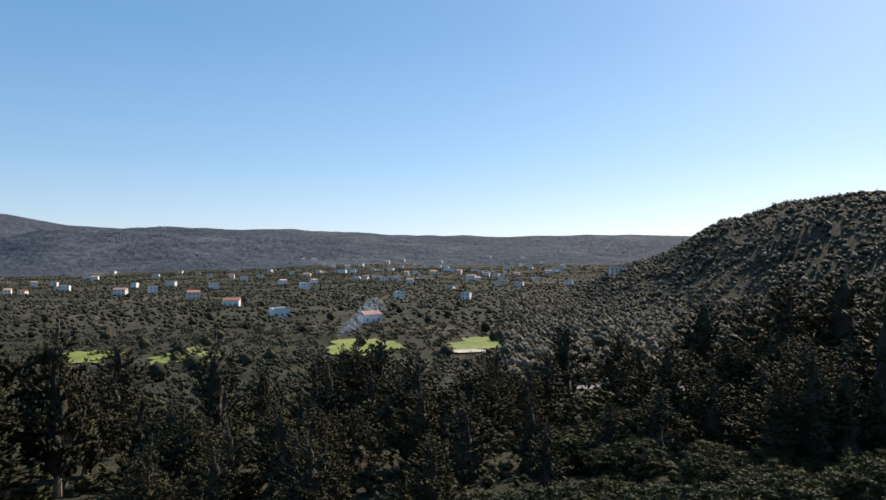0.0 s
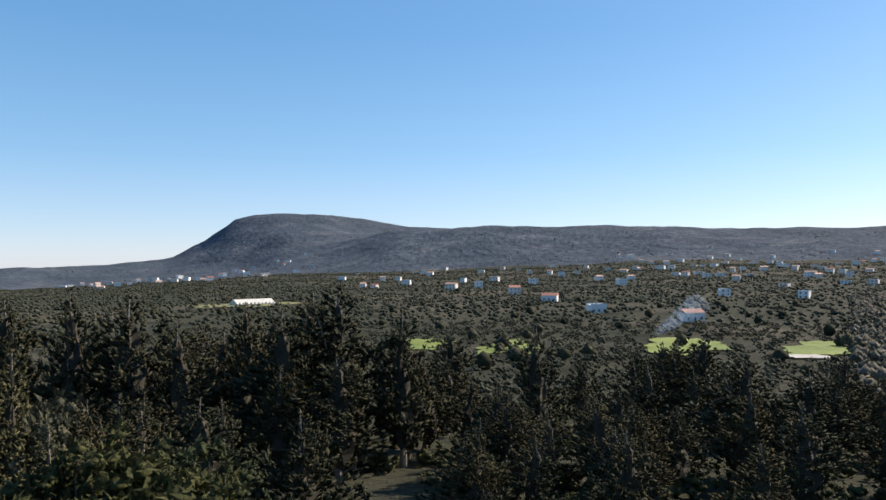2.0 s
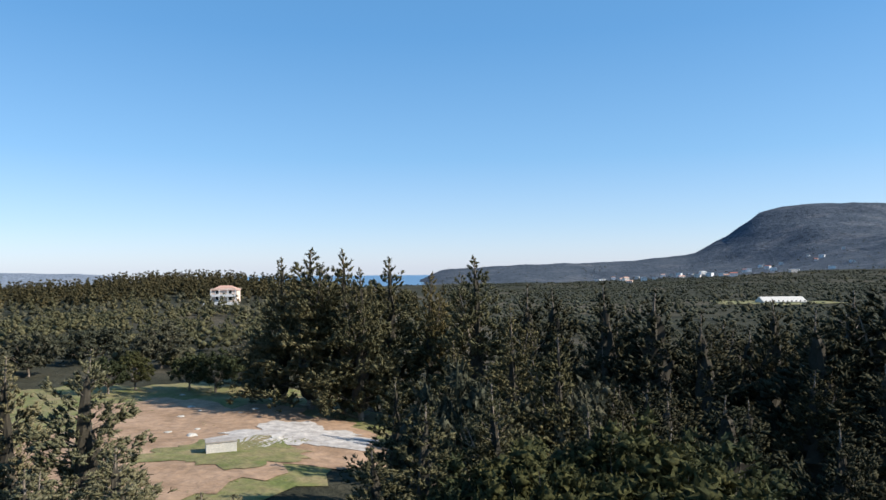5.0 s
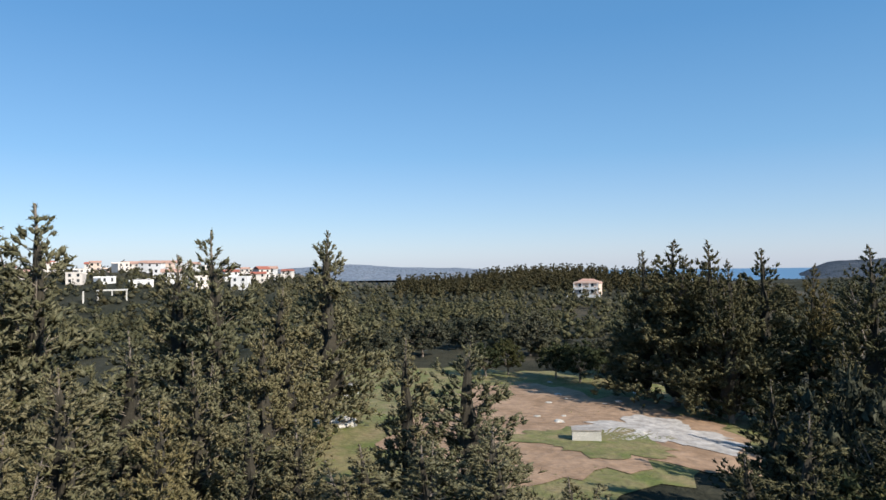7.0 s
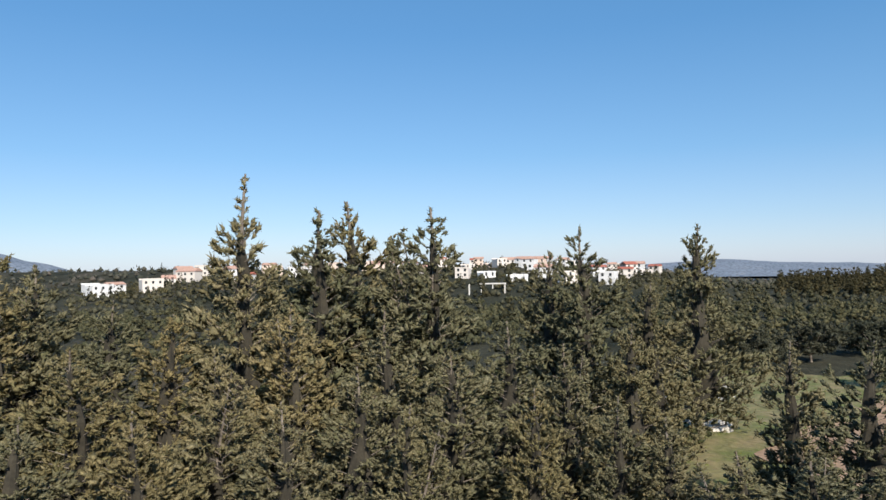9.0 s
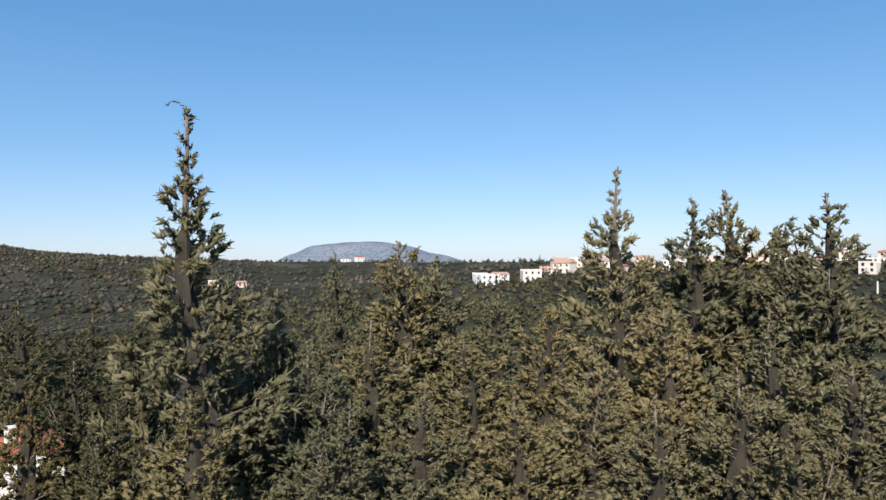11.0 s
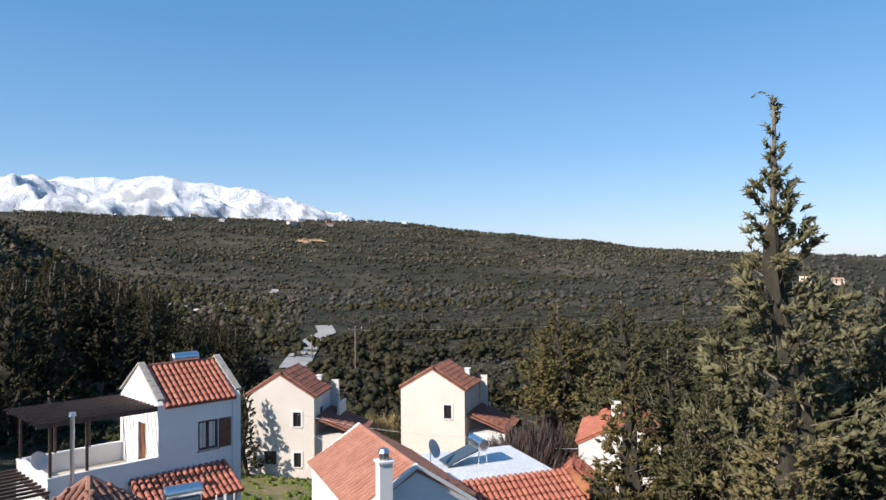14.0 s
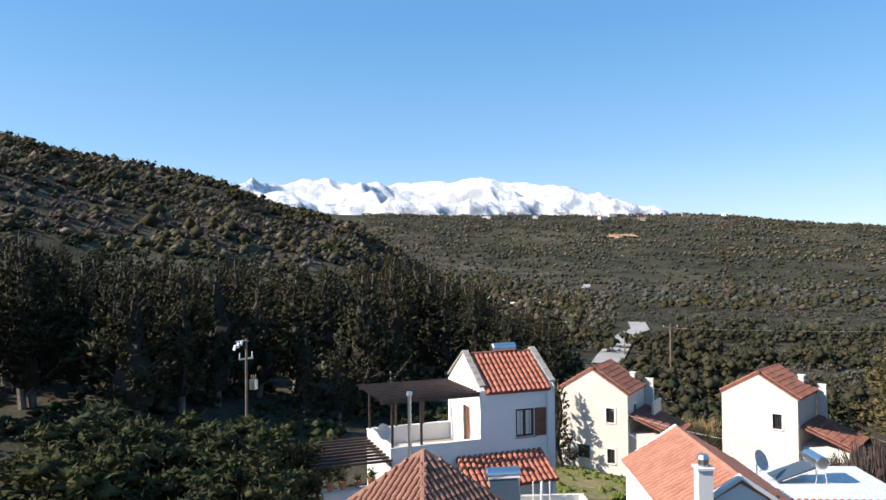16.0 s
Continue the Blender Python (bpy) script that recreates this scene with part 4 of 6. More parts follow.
# valley between the houses and the far hill
xyz, a, d = spread(3400, 172, 226, 62, 300, off_road, 0.75)
scatter("valley_scrub", FINE, xyz, rng.uniform(0.6, 1.8, len(xyz)), SCRUB, "thick green maquis in the side valley", "scrub", 0.9)
xyz, a, d = spread(17000, 166, 228, 300, 1250, lambda a, d, x, y: off_road(a, d, x, y) & gaps(170, -0.35)(a, d, x, y), 0.85)
scatter("valley_scrub", LOW, xyz, np.clip(rng.lognormal(0.6, 0.5, len(xyz)), 0.7, 4.2), SCRUB, "maquis and olive trees covering the far hill", "scrub", 0.8)
xyz, a, d = spread(1800, 176, 227, 260, 1000, lambda a, d, x, y: off_road(a, d, x, y) & gaps(140, 0.3)(a, d, x, y), 0.85)
scatter("valley_scrub", LOW, xyz, rng.uniform(1.6, 4.2, len(xyz)), DRY, "leafless brown thickets on the far hill", "scrub", 0.7)
xyz, a, d = spread(900, 176, 214, 180, 620, lambda a, d, x, y: off_road(a, d, x, y) & gaps(150, 0.0)(a, d, x, y), 0.8)
scatter("valley_scrub", ROUGH, xyz, rng.uniform(1.2, 2.6, len(xyz)), OLIVE, "pale grey-green open scrub on the flat", "scrub", 0.7)
xyz, a, d = spread(760, 174, 216, 60, 190, lambda a, d, x, y: off_road(a, d, x, y) & (wobble(x, y, 55, 6.0) > -0.35), 0.8)
scatter("valley_scrub", FINE, xyz, rng.uniform(1.5, 3.6, len(xyz)), SHADE_GREEN, "tall dark green shrubs behind the houses", "scrub", 1.05)
xyz, a, d = spread(7000, 170, 227, 260, 1100, lambda a, d, x, y: off_road(a, d, x, y) & gaps(230, 0.25)(a, d, x, y), 0.85)
scatter("valley_scrub", LOW, xyz, rng.uniform(1.5, 3.8, len(xyz)), SHADE_GREEN, "dark evergreen oaks dotted over the far hill", "scrub", 0.85)
xyz, a, d = spread(700, 174, 224, 620, 1080, gaps(130, 0.35), 1.0)
scatter("limestone_outcrops", TINY, xyz, rng.uniform(0.8, 2.4, len(xyz)), ROCK, "pale limestone outcrops on the far hill", "rocks", 0.4)
xyz, a, d = spread(260, 211, 228, 180, 330, gaps(40, 0.1), 1.0)
scatter("limestone_outcrops", TINY, xyz, rng.uniform(0.4, 1.2, len(xyz)), ROCK, "pale stones and broken terrace walls on the slope", "rocks", 0.45)
xyz, a, d = spread(11000, 170, 228, 640, 1180, gaps(170, -0.7), 1.0)
scatter("valley_scrub", LOW, xyz, np.clip(rng.lognormal(0.75, 0.4, len(xyz)), 1.0, 4.0), SCRUB, "low maquis on the crest of the far hill", "scrub", 0.85)
# woods round the village
xyz, a, d = spread(1500, 66, 176, 98, 230, gaps(90, -0.8), 0.85)
scatter("village_woods", FINE, xyz, rng.uniform(1.3, 2.9, len(xyz)), HALF_SHADE, "dark olive trees and scrub beyond the clearing", "trees", 1.05)
xyz, a, d = spread(3200, 66, 176, 200, 440, gaps(90, -0.75), 0.85)
scatter("village_woods", LOW, xyz, rng.uniform(1.2, 2.8, len(xyz)), OLIVE, "olive trees and scrub below the village", "trees", 0.95)
xyz, a, d = spread(320, 66, 110, 105, 300, gaps(60, -0.2), 0.85)
scatter("village_woods", CONES, xyz, rng.uniform(4.0, 7.5, len(xyz)), HALF_SHADE, "young cypresses among the olive trees", "trees", 1.0)
xyz, a, d = spread(900, 68, 98, 270, 430, None, 1.0)
scatter("village_woods", CONES, xyz, rng.uniform(6.0, 10.5, len(xyz)), SHADE_GREEN, "dark pine wood on the low ridge", "trees", 1.0)
xyz, a, d = spread(2600, 96, 178, 420, 1050, gaps(200, -0.5), 0.8)
scatter("village_woods", TINY, xyz, rng.uniform(2.0, 4.5, len(xyz)), SCRUB, "woods along the skyline by the village", "trees", 0.95)
xyz, a, d = spread(260, 100, 176, 150, 600, gaps(120, 0.1), 0.8)
scatter("village_woods", CONES, xyz, rng.uniform(5.0, 9.0, len(xyz)), SHADE_GREEN, "scattered cypresses below the village", "trees", 1.0)
xyz, a, d = spread(150, 104, 150, 270, 430, None, 1.0)
scatter("village_woods", CONES, xyz, rng.uniform(4.0, 8.0, len(xyz)), SHADE_GREEN, "dark garden cypresses between the village houses", "trees", 1.0)
xyz, a, d = spread(420, 104, 150, 260, 440, None, 1.0)
scatter("village_woods", FINE, xyz, rng.uniform(1.4, 3.0, len(xyz)), HALF_SHADE, "garden trees between the village houses", "trees", 1.0)
# undergrowth in the woods
xyz, a, d = spread(700, -33, 62, 50, 100, lambda a, d, x, y: (a > -8) | (d < 98), 0.8)
scatter("undergrowth", FINE, xyz, rng.uniform(0.8, 2.2, len(xyz)), BROAD, "dark undergrowth between the trees of the slope", "undergrowth", 0.9)
xyz, a, d = spread(450, 103, 182, 34, 75, None, 0.8)
scatter("undergrowth", FINE, xyz, rng.uniform(0.7, 1.9, len(xyz)), BROAD, "undergrowth below the sunlit cypresses", "undergrowth", 0.9)
xyz, a, d = spread(800, 216, 258, 42, 150, lambda a, d, x, y: (a > 229) | (d > 55), 0.8)
scatter("undergrowth", FINE, xyz, rng.uniform(0.8, 2.2, len(xyz)), BROAD, "undergrowth below the hillside wood", "undergrowth", 0.9)
# grass of the clearing
xyz, a, d = spread(2600, 78, 105, 40, 84, lambda a, d, x, y: (wobble(x, y, 9, 4.0) > 0.0) & ((a > 82) | (d < 53)), 1.0)
scatter("grass", ROUGH, xyz, rng.uniform(0.1, 0.26, len(xyz)), HERB, "tufts of green grass in the clearing", "grass", 0.8)
xyz, a, d = spread(420, 198, 213, 38, 50, lambda a, d, x, y: wobble(x, y, 7, 4.0) > -0.2, 1.0)
scatter("grass", TINY, xyz, rng.uniform(0.2, 0.55, len(xyz)), HERB, "tall weeds before the cream houses", "weeds", 0.9)
# far ridges
xyz, a, d = spread(3000, -32, 72, 1500, 3000, gaps(420, -0.1), 0.7)
scatter("far_woods", TINY, xyz, rng.uniform(2.0, 4.5, len(xyz)), OLIVE, "distant woods on the valley ridge", "trees", 0.7)


# ---- houses ----
def box(x0, x1, y0, y1, z0, z1):
    v = [(x, y, z) for z in (z0, z1) for y in (y0, y1) for x in (x0, x1)]
    return v, [(0, 2, 3, 1), (4, 5, 7, 6), (0, 1, 5, 4), (2, 6, 7, 3), (0, 4, 6, 2), (1, 3, 7, 5)]


def prism(poly, axis, lo, hi):
    """A polygon in the plane across axis ('x' or 'y'), pushed from lo to hi."""
    n = len(poly)
    at_ = (lambda p, t: (t, p[0], p[1])) if axis == "x" else (lambda p, t: (p[0], t, p[1]))
    v = [at_(p, lo) for p in poly] + [at_(p, hi) for p in poly]
    return v, [tuple(range(n)), tuple(range(n, 2 * n))[::-1]] + [(k, n + k, n + (k + 1) % n, (k + 1) % n) for k in range(n)]


def panel(axis, a0, a1, z0, z1, lo, hi, holes=()):
    """A wall from a0 to a1 along axis, thick from lo to hi, with rectangular holes (a, b, z, y)."""
    cuts = sorted({a0, a1, *[q for h in holes for q in h[:2]]})
    rows = sorted({z0, z1, *[q for h in holes for q in h[2:]]})
    out = []
    for i in range(len(cuts) - 1):
        for j in range(len(rows) - 1):
            mx, mz = (cuts[i] + cuts[i + 1]) / 2, (rows[j] + rows[j + 1]) / 2
            if any(h[0] < mx < h[1] and h[2] < mz < h[3] for h in holes):
                continue
            out.append(box(cuts[i], cuts[i + 1], lo, hi, rows[j], rows[j + 1]) if axis == "x" else box(lo, hi, cuts[i], cuts[i + 1], rows[j], rows[j + 1]))
    return out


def bit(name, pieces, material, parent, label=""):
    v, f = gather(pieces if isinstance(pieces, list) else [pieces])
    # weld touching blocks and drop the faces between them
    index, keep, remap = {}, [], []
    for p in v:
        key = tuple(round(c, 4) for c in p)
        if key not in index:
            index[key] = len(keep)
            keep.append(p)
        remap.append(index[key])
    faces = {}
    for q in f:
        w = tuple(remap[i] for i in q)
        faces.setdefault(tuple(sorted(set(w))), []).append(w)
    return part(name, keep, [w[0] for w in faces.values() if len(w) == 1], material, parent, label)


def half_tile(r, length, name):
    v, f = [], []
    n = 5
    for rad, y, up in ((r, 0.0, 0.0), (r * 1.15, length, 0.02)):
        v += [(rad * math.cos(math.pi * k / n), y, up + rad * 1.05 * math.sin(math.pi * k / n)) for k in range(n + 1)]
    f = [(k + 1, k, n + 1 + k, n + 2 + k) for k in range(n)]
    f += [tuple(range(n + 1)), tuple(range(n + 1, 2 * n + 2))[::-1], (0, n, 2 * n + 1, n + 1)]
    return v, f


TILES = {}


def tile_mesh(material, pitch, length):
    key = (material.name, pitch, length)
    if key not in TILES:
        v, f = half_tile(pitch * 0.38, length * 1.12, "tile")
        TILES[key] = mesh_of("tile", v, f, material, False)
    return TILES[key]


def tiles(parent, corner, along, down, material, pitch=0.27, length=0.4, inside=None):
    """Rows of curved clay tiles on a slope: corner at the upper edge, along the eave, down the slope."""
    along, down, corner = Vector(along), Vector(down), Vector(corner)
    u, v = along.normalized(), down.normalized()
    n = u.cross(v)
    if n.z < 0:
        n = -n
    me = tile_mesh(material, pitch, length)
    cols, rows = int(along.length / pitch), int(down.length / length)
    m = Matrix((u, v, n)).transposed().to_4x4()
    for i in range(cols):
        for j in range(rows):
            p = corner + u * (i + 0.5) * along.length / cols + v * j * down.length / rows
            if inside and not inside(i + 0.5, j + 0.5, cols, rows):
                continue
            ob = new("tile", me)
            ob.parent = parent
            jig = Euler((random.uniform(-0.015, 0.015), 0, random.uniform(-0.02, 0.02))).to_matrix().to_4x4()
            ob.matrix_basis = Matrix.Translation(p + n * 0.02) @ m @ jig


def slab(parent, name, corner, along, down, thick, material):
    c, a, d = Vector(corner), Vector(along), Vector(down)
    n = a.cross(d).normalized()
    if n.z < 0:
        n = -n
    top = [c, c + a, c + a + d, c + d]
    v = [tuple(p) for p in top] + [tuple(p - n * thick) for p in top]
    return part(name, v, [(0, 1, 2, 3), (7, 6, 5, 4), (0, 4, 5, 1), (1, 5, 6, 2), (2, 6, 7, 3), (3, 7, 4, 0)], material, parent)


def window(parent, axis, a0, a1, z0, z1, plane, inward, frame_mat, bars=True, surround=None):
    """Frame, pane and sill set into an opening; plane: the wall's outer face, inward: +1 or -1."""
    w = new("window", None)
    t = 0.06

    def put_box(name, a, b, lo, hi, z, y, m, label=""):
        lo, hi = sorted((plane + inward * lo, plane + inward * hi))
        pieces = box(a, b, lo, hi, z, y) if axis == "x" else box(lo, hi, a, b, z, y)
        return part(name, *pieces, m, w, label)

    w.parent = parent
    w.empty_display_size = 0.1
    fr = []
    for a, b, z, y in ((a0, a0 + t, z0, z1), (a1 - t, a1, z0, z1), (a0 + t, a1 - t, z0, z0 + t), (a0 + t, a1 - t, z1 - t, z1), ((a0 + a1) / 2 - 0.025, (a0 + a1) / 2 + 0.025, z0 + t, z1 - t)):
        lo, hi = sorted((plane + inward * 0.08, plane + inward * 0.15))
        fr.append(box(a, b, lo, hi, z, y) if axis == "x" else box(lo, hi, a, b, z, y))
    bit("frame", fr, frame_mat, w)
    put_box("pane", a0 + t, a1 - t, 0.11, 0.13, z0 + t, z1 - t, GLASS)
    put_box("sill", a0 - 0.06, a1 + 0.06, -0.06, 0.1, z0 - 0.06, z0 - 0.003, STONE if surround is None else surround)
    if surround is not None:
        s_ = []
        for a, b, z, y in ((a0 - 0.13, a0, z0, z1 + 0.13), (a1, a1 + 0.13, z0, z1 + 0.13), (a0, a1, z1, z1 + 0.13)):
            lo, hi = sorted((plane - inward * 0.03, plane - inward * 0.002))
            s_.append(box(a, b, lo, hi, z, y) if axis == "x" else box(lo, hi, a, b, z, y))
        bit("surround", s_, surround, w)
    if bars:
        b_ = []
        for k in range(1, 4):
            a = a0 + (a1 - a0) * k / 4
            lo, hi = sorted((plane + inward * 0.03, plane + inward * 0.045))
            b_.append(box(a - 0.008, a + 0.008, lo, hi, z0, z1) if axis == "x" else box(lo, hi, a - 0.008, a + 0.008, z0, z1))
        bit("bars", b_, IRON, w)
    return w


def house_at(name, az, dist, az_x, z, label, category="house", group=""):
    """An empty at a house's corner: x runs towards az_x, y towards az_x + 90."""
    ob = new(name)
    p = way(az) * dist
    ob.matrix_basis = pose(p.x, p.y, z, 0, 0, az_x + 90)
    return tagged(ob, label, category, group)


def cylinder_bit(name, a, b, r, material, parent, label="", sides=14, r1=None):
    return part(name, *stick(a, b, r, r if r1 is None else r1, sides), material, parent, label)


# -- white villa with a roof terrace --
B = 1.2
villa = house_at("villa", 218.7, 34.1, 152, B, "white stuccoed villa with red tiled roof and roof terrace")
EV, RI, TF, PT = 8.4 - B, 9.85 - B, 5.3 - B, 6.1 - B
W_, D_, LT = 4.0, 4.3, 4.45
WIN = (1.85, 2.85, 6.05 - B, 7.4 - B)
bit("wall", panel("x", 0, W_, -1.5, EV, 0, 0.25, [WIN]), STUCCO, villa)
DOOR = (1.3, 2.15, TF + 0.02, TF + 2.1)
bit("wall", panel("y", 0.25, D_ - 0.25, -1.5, EV, 0, 0.25, [DOOR]) + [prism([(0.003, EV), (D_ - 0.003, EV), (D_ / 2, RI + 0.12)], "x", 0, 0.25)], STUCCO, villa)
bit("wall", panel("y", 0.25, D_ - 0.25, -1.5, EV, W_ - 0.25, W_) + [prism([(0.003, EV), (D_ - 0.003, EV), (D_ / 2, RI + 0.12)], "x", W_ - 0.25, W_)], STUCCO, villa)
bit("wall", panel("x", 0, W_, -1.5, EV, D_ - 0.25, D_), STUCCO, villa)
up = RI - EV
# slabs darker than the tiles put shade between the rows into colour
slab(villa, "roof", (0.26, D_ / 2, RI - 0.02), (W_ - 0.52, 0, 0), (0, -D_ / 2 - 0.12, -up * (1 + 0.24 / D_)), 0.12, TILE_DARK)
slab(villa, "roof", (0.26, D_ / 2, RI - 0.02), (W_ - 0.52, 0, 0), (0, D_ / 2 + 0.12, -up * (1 + 0.24 / D_)), 0.12, TILE_DARK)
tiles(villa, (0.27, D_ / 2, RI), (W_ - 0.54, 0, 0), (0, -D_ / 2 - 0.15, -up * (1 + 0.3 / D_)), TILE_RED, 0.25, 0.38)
bit("ridge_cap", [stick((0.26, D_ / 2, RI + 0.04), (W_ - 0.26, D_ / 2, RI + 0.04), 0.11, 0.11, 8)], TILE_DARK, villa)
for x0 in (-0.04, W_ - 0.27):
    for k in range(6):
        a, b = k / 6, (k + 0.94) / 6
        for sgn in (1, -1):
            y0, y1 = D_ / 2 - sgn * (D_ / 2 + 0.05) * a, D_ / 2 - sgn * (D_ / 2 + 0.05) * b
            z0, z1 = RI + 0.18 - up * a, RI + 0.18 - up * b
            pv, pf = prism([(y0, z0), (y1, z1), (y1, z1 + 0.09), (y0, z0 + 0.09)], "x", x0, x0 + 0.31)
            part("cap_stone", pv, pf, STONE, villa)
window(villa, "x", *WIN, 0, 1, WOOD)
for a0, a1 in ((WIN[0] + 0.12, WIN[0] + 0.42), (WIN[1] - 0.42, WIN[1] - 0.12)):
    bit("curtain", [box(a0, a1, 0.104, 0.108, WIN[2] + 0.1, WIN[3] - 0.1)], CURTAIN, villa, "white curtain behind the window bars")
shutter = bit("shutter", [box(WIN[1] + 0.03, WIN[1] + 0.62, -0.06, -0.012, WIN[2], WIN[3])], WOOD, villa, "open brown louvred shutter")
for k in range(12):
    bit("louvre", [box(WIN[1] + 0.07, WIN[1] + 0.58, -0.075, -0.06, WIN[2] + 0.07 + k * 0.11, WIN[2] + 0.13 + k * 0.11)], WOOD, shutter)
bit("door", [box(0.1, 0.16, DOOR[0], DOOR[1], DOOR[2], DOOR[3])], WOOD, villa, "brown wooden terrace door")
bit("door_frame", [box(-0.02, 0.1, DOOR[0] - 0.08, DOOR[0], DOOR[2], DOOR[3]), box(-0.02, 0.1, DOOR[1], DOOR[1] + 0.08, DOOR[2], DOOR[3])], STUCCO, villa)
# lower storey with the terrace on it
bit("wall", panel("x", -LT, 0, -1.5, PT, 0, 0.22), STUCCO, villa)
bit("wall", panel("y", 0.22, D_ - 0.22, -1.5, PT, -LT, -LT + 0.22), STUCCO, villa)
bit("wall", panel("x", -LT, 0, -1.5, PT, D_ - 0.22, D_), STUCCO, villa)
bit("terrace_floor", [box(-LT + 0.22, 0, 0.22, D_ - 0.22, TF - 0.25, TF)], FLOOR_TILE, villa)
for k in range(3):
    bit("cornice", [box(-LT - 0.03, 0.0, -0.03, 0.25, PT + 0.003, PT + 0.05)] if k == 0 else ([box(-LT - 0.03, -LT + 0.25, 0.25, D_ + 0.03, PT + 0.003, PT + 0.05)] if k == 1 else [box(-LT + 0.25, 0, D_ - 0.25, D_ + 0.03, PT + 0.003, PT + 0.05)]), STUCCO, villa)
bit("downpipe", [stick((W_ - 0.42, -0.04, 0.2), (W_ - 0.42, -0.04, EV - 0.1), 0.035, 0.035, 8)], STUCCO, villa)

pergola = house_at("pergola", 218.7, 34.1, 152, B + TF, "dark brown timber pergola over the roof terrace", "pergola")
PZ = 8.15 - B - TF
for x in (-LT + 0.12, -LT * 0.66, -LT * 0.33):
    for y in (0.11, D_ - 0.11):
        if x < -LT * 0.5 or y > 1:
            bit("post", [box(x - 0.05, x + 0.05, y - 0.05, y + 0.05, 0.82, PZ)], BEAM, pergola)
for y in (0.1, D_ - 0.1):
    bit("rafter", [box(-LT - 0.4, -0.01, y - 0.05, y + 0.05, PZ + 0.002, PZ + 0.16)], BEAM, pergola)
for k in range(11):
    y = 0.05 + (D_ - 0.1) * k / 10
    bit("slat", [box(-LT - 0.5, -0.01, y - 0.03, y + 0.03, PZ + 0.165, PZ + 0.24)], BEAM, pergola)
lower = house_at("pergola", 218.7, 34.1, 152, B, "dark timber pergola beside the villa's side wall", "pergola")
LZ = 5.55 - B
for k in range(9):
    y = -0.3 + 0.55 * k
    bit("slat", [box(-LT - 3.6, -LT - 0.01, y - 0.05, y + 0.05, LZ + 0.1, LZ + 0.2)], BEAM, lower)
for x in (-LT - 3.4, -LT - 0.15):
    bit("rafter", [box(x - 0.06, x + 0.06, -0.5, D_ + 0.2, LZ - 0.06, LZ + 0.098)], BEAM, lower)
for y in (-0.4, D_):
    bit("post", [box(-LT - 3.47, -LT - 3.33, y - 0.07, y + 0.07, -1.5, LZ - 0.062)], BEAM, lower)
flue = house_at("flue_pipe", 218.7, 34.1, 152, B + 0.3, "tall stainless steel flue pipe before the terrace", "flue")
cylinder_bit("pipe", (-3.65, -0.35, 0), (-3.65, -0.35, 8.25 - B), 0.085, PIPE, flue)
cylinder_bit("cowl", (-3.65, -0.35, 8.27 - B), (-3.65, -0.35, 8.42 - B), 0.15, PIPE, flue, "", 14, 0.12)
for k in range(3):
    bit("bracket", [box(-3.69, -3.61, -0.27, 0.0, 1.6 + k * 1.3, 1.65 + k * 1.3)], PIPE, flue)
# tiled porch roof on the front
# dark slab again stands in for shade between the porch tiles
slab(villa, "porch_roof", (-1.3, -0.01, 5.35 - B), (4.5, 0, 0), (0, -1.75, -0.95), 0.12, TILE_DARK)
tiles(villa, (-1.3, -0.01, 5.38 - B), (4.5, 0, 0), (0, -1.8, -0.98), TILE_RED, 0.27, 0.38)
for x in (-1.1, 1.0, 3.0):
    bit("porch_post", [box(x - 0.09, x + 0.09, -1.65, -1.47, -1.5, 4.42 - B)], STUCCO, villa)


def solar_heater(az, dist, az_x, z, label, tilt=(0.0, -1.5, -0.95), legs=0.9):
    """Tank on a stand with a sloping collector in front."""
    ob = house_at("solar_water_heater", az, dist, az_x, z, label, "solar heater", "solar heaters")
    cylinder_bit("tank", (-0.62, 0, legs), (0.62, 0, legs), 0.26, METAL, ob, "", 20)
    for s_ in (-1, 1):
        cylinder_bit("end_cap", (s_ * 0.62, 0, legs), (s_ * 0.66, 0, legs), 0.265, PIPE, ob, "", 20, 0.2)
        for y in (-0.18, 0.25):
            cylinder_bit("leg", (s_ * 0.45, y, 0), (s_ * 0.45, y * 0.6, legs - 0.2), 0.018, METAL, ob, "", 6)
        cylinder_bit("rail", (s_ * 0.45, -0.2, legs - 0.22), (s_ * 0.45, tilt[1], max(0.06, legs - 0.22 + tilt[2])), 0.02, METAL, ob, "", 6)
    d = Vector((0, tilt[1] + 0.22, max(0.08, legs - 0.22 + tilt[2]) - (legs - 0.2)))
    slab(ob, "collector", (-0.55, -0.22, legs - 0.16), (1.1, 0, 0), d, 0.08, PANEL)
    cylinder_bit("hose", (0.6, -0.1, legs - 0.2), (0.62, tilt[1] + 0.2, 0.15), 0.015, STUCCO, ob, "", 6)
    return ob


solar_heater(216.85, 37.2, 152, 9.15, "silver solar water tank behind the villa's ridge", (0, 1.5, -0.8), 0.95)
solar_heater(217.0, 27.4, 140, 5.06, "silver solar water tank with dark collector on the flat roof", (0, -0.75, -1.25), 1.45)
solar_heater(194.3, 32.6, 38, 5.62, "silver solar water tank with sloping collector on white roof", (0, -1.7, -0.75), 0.85)


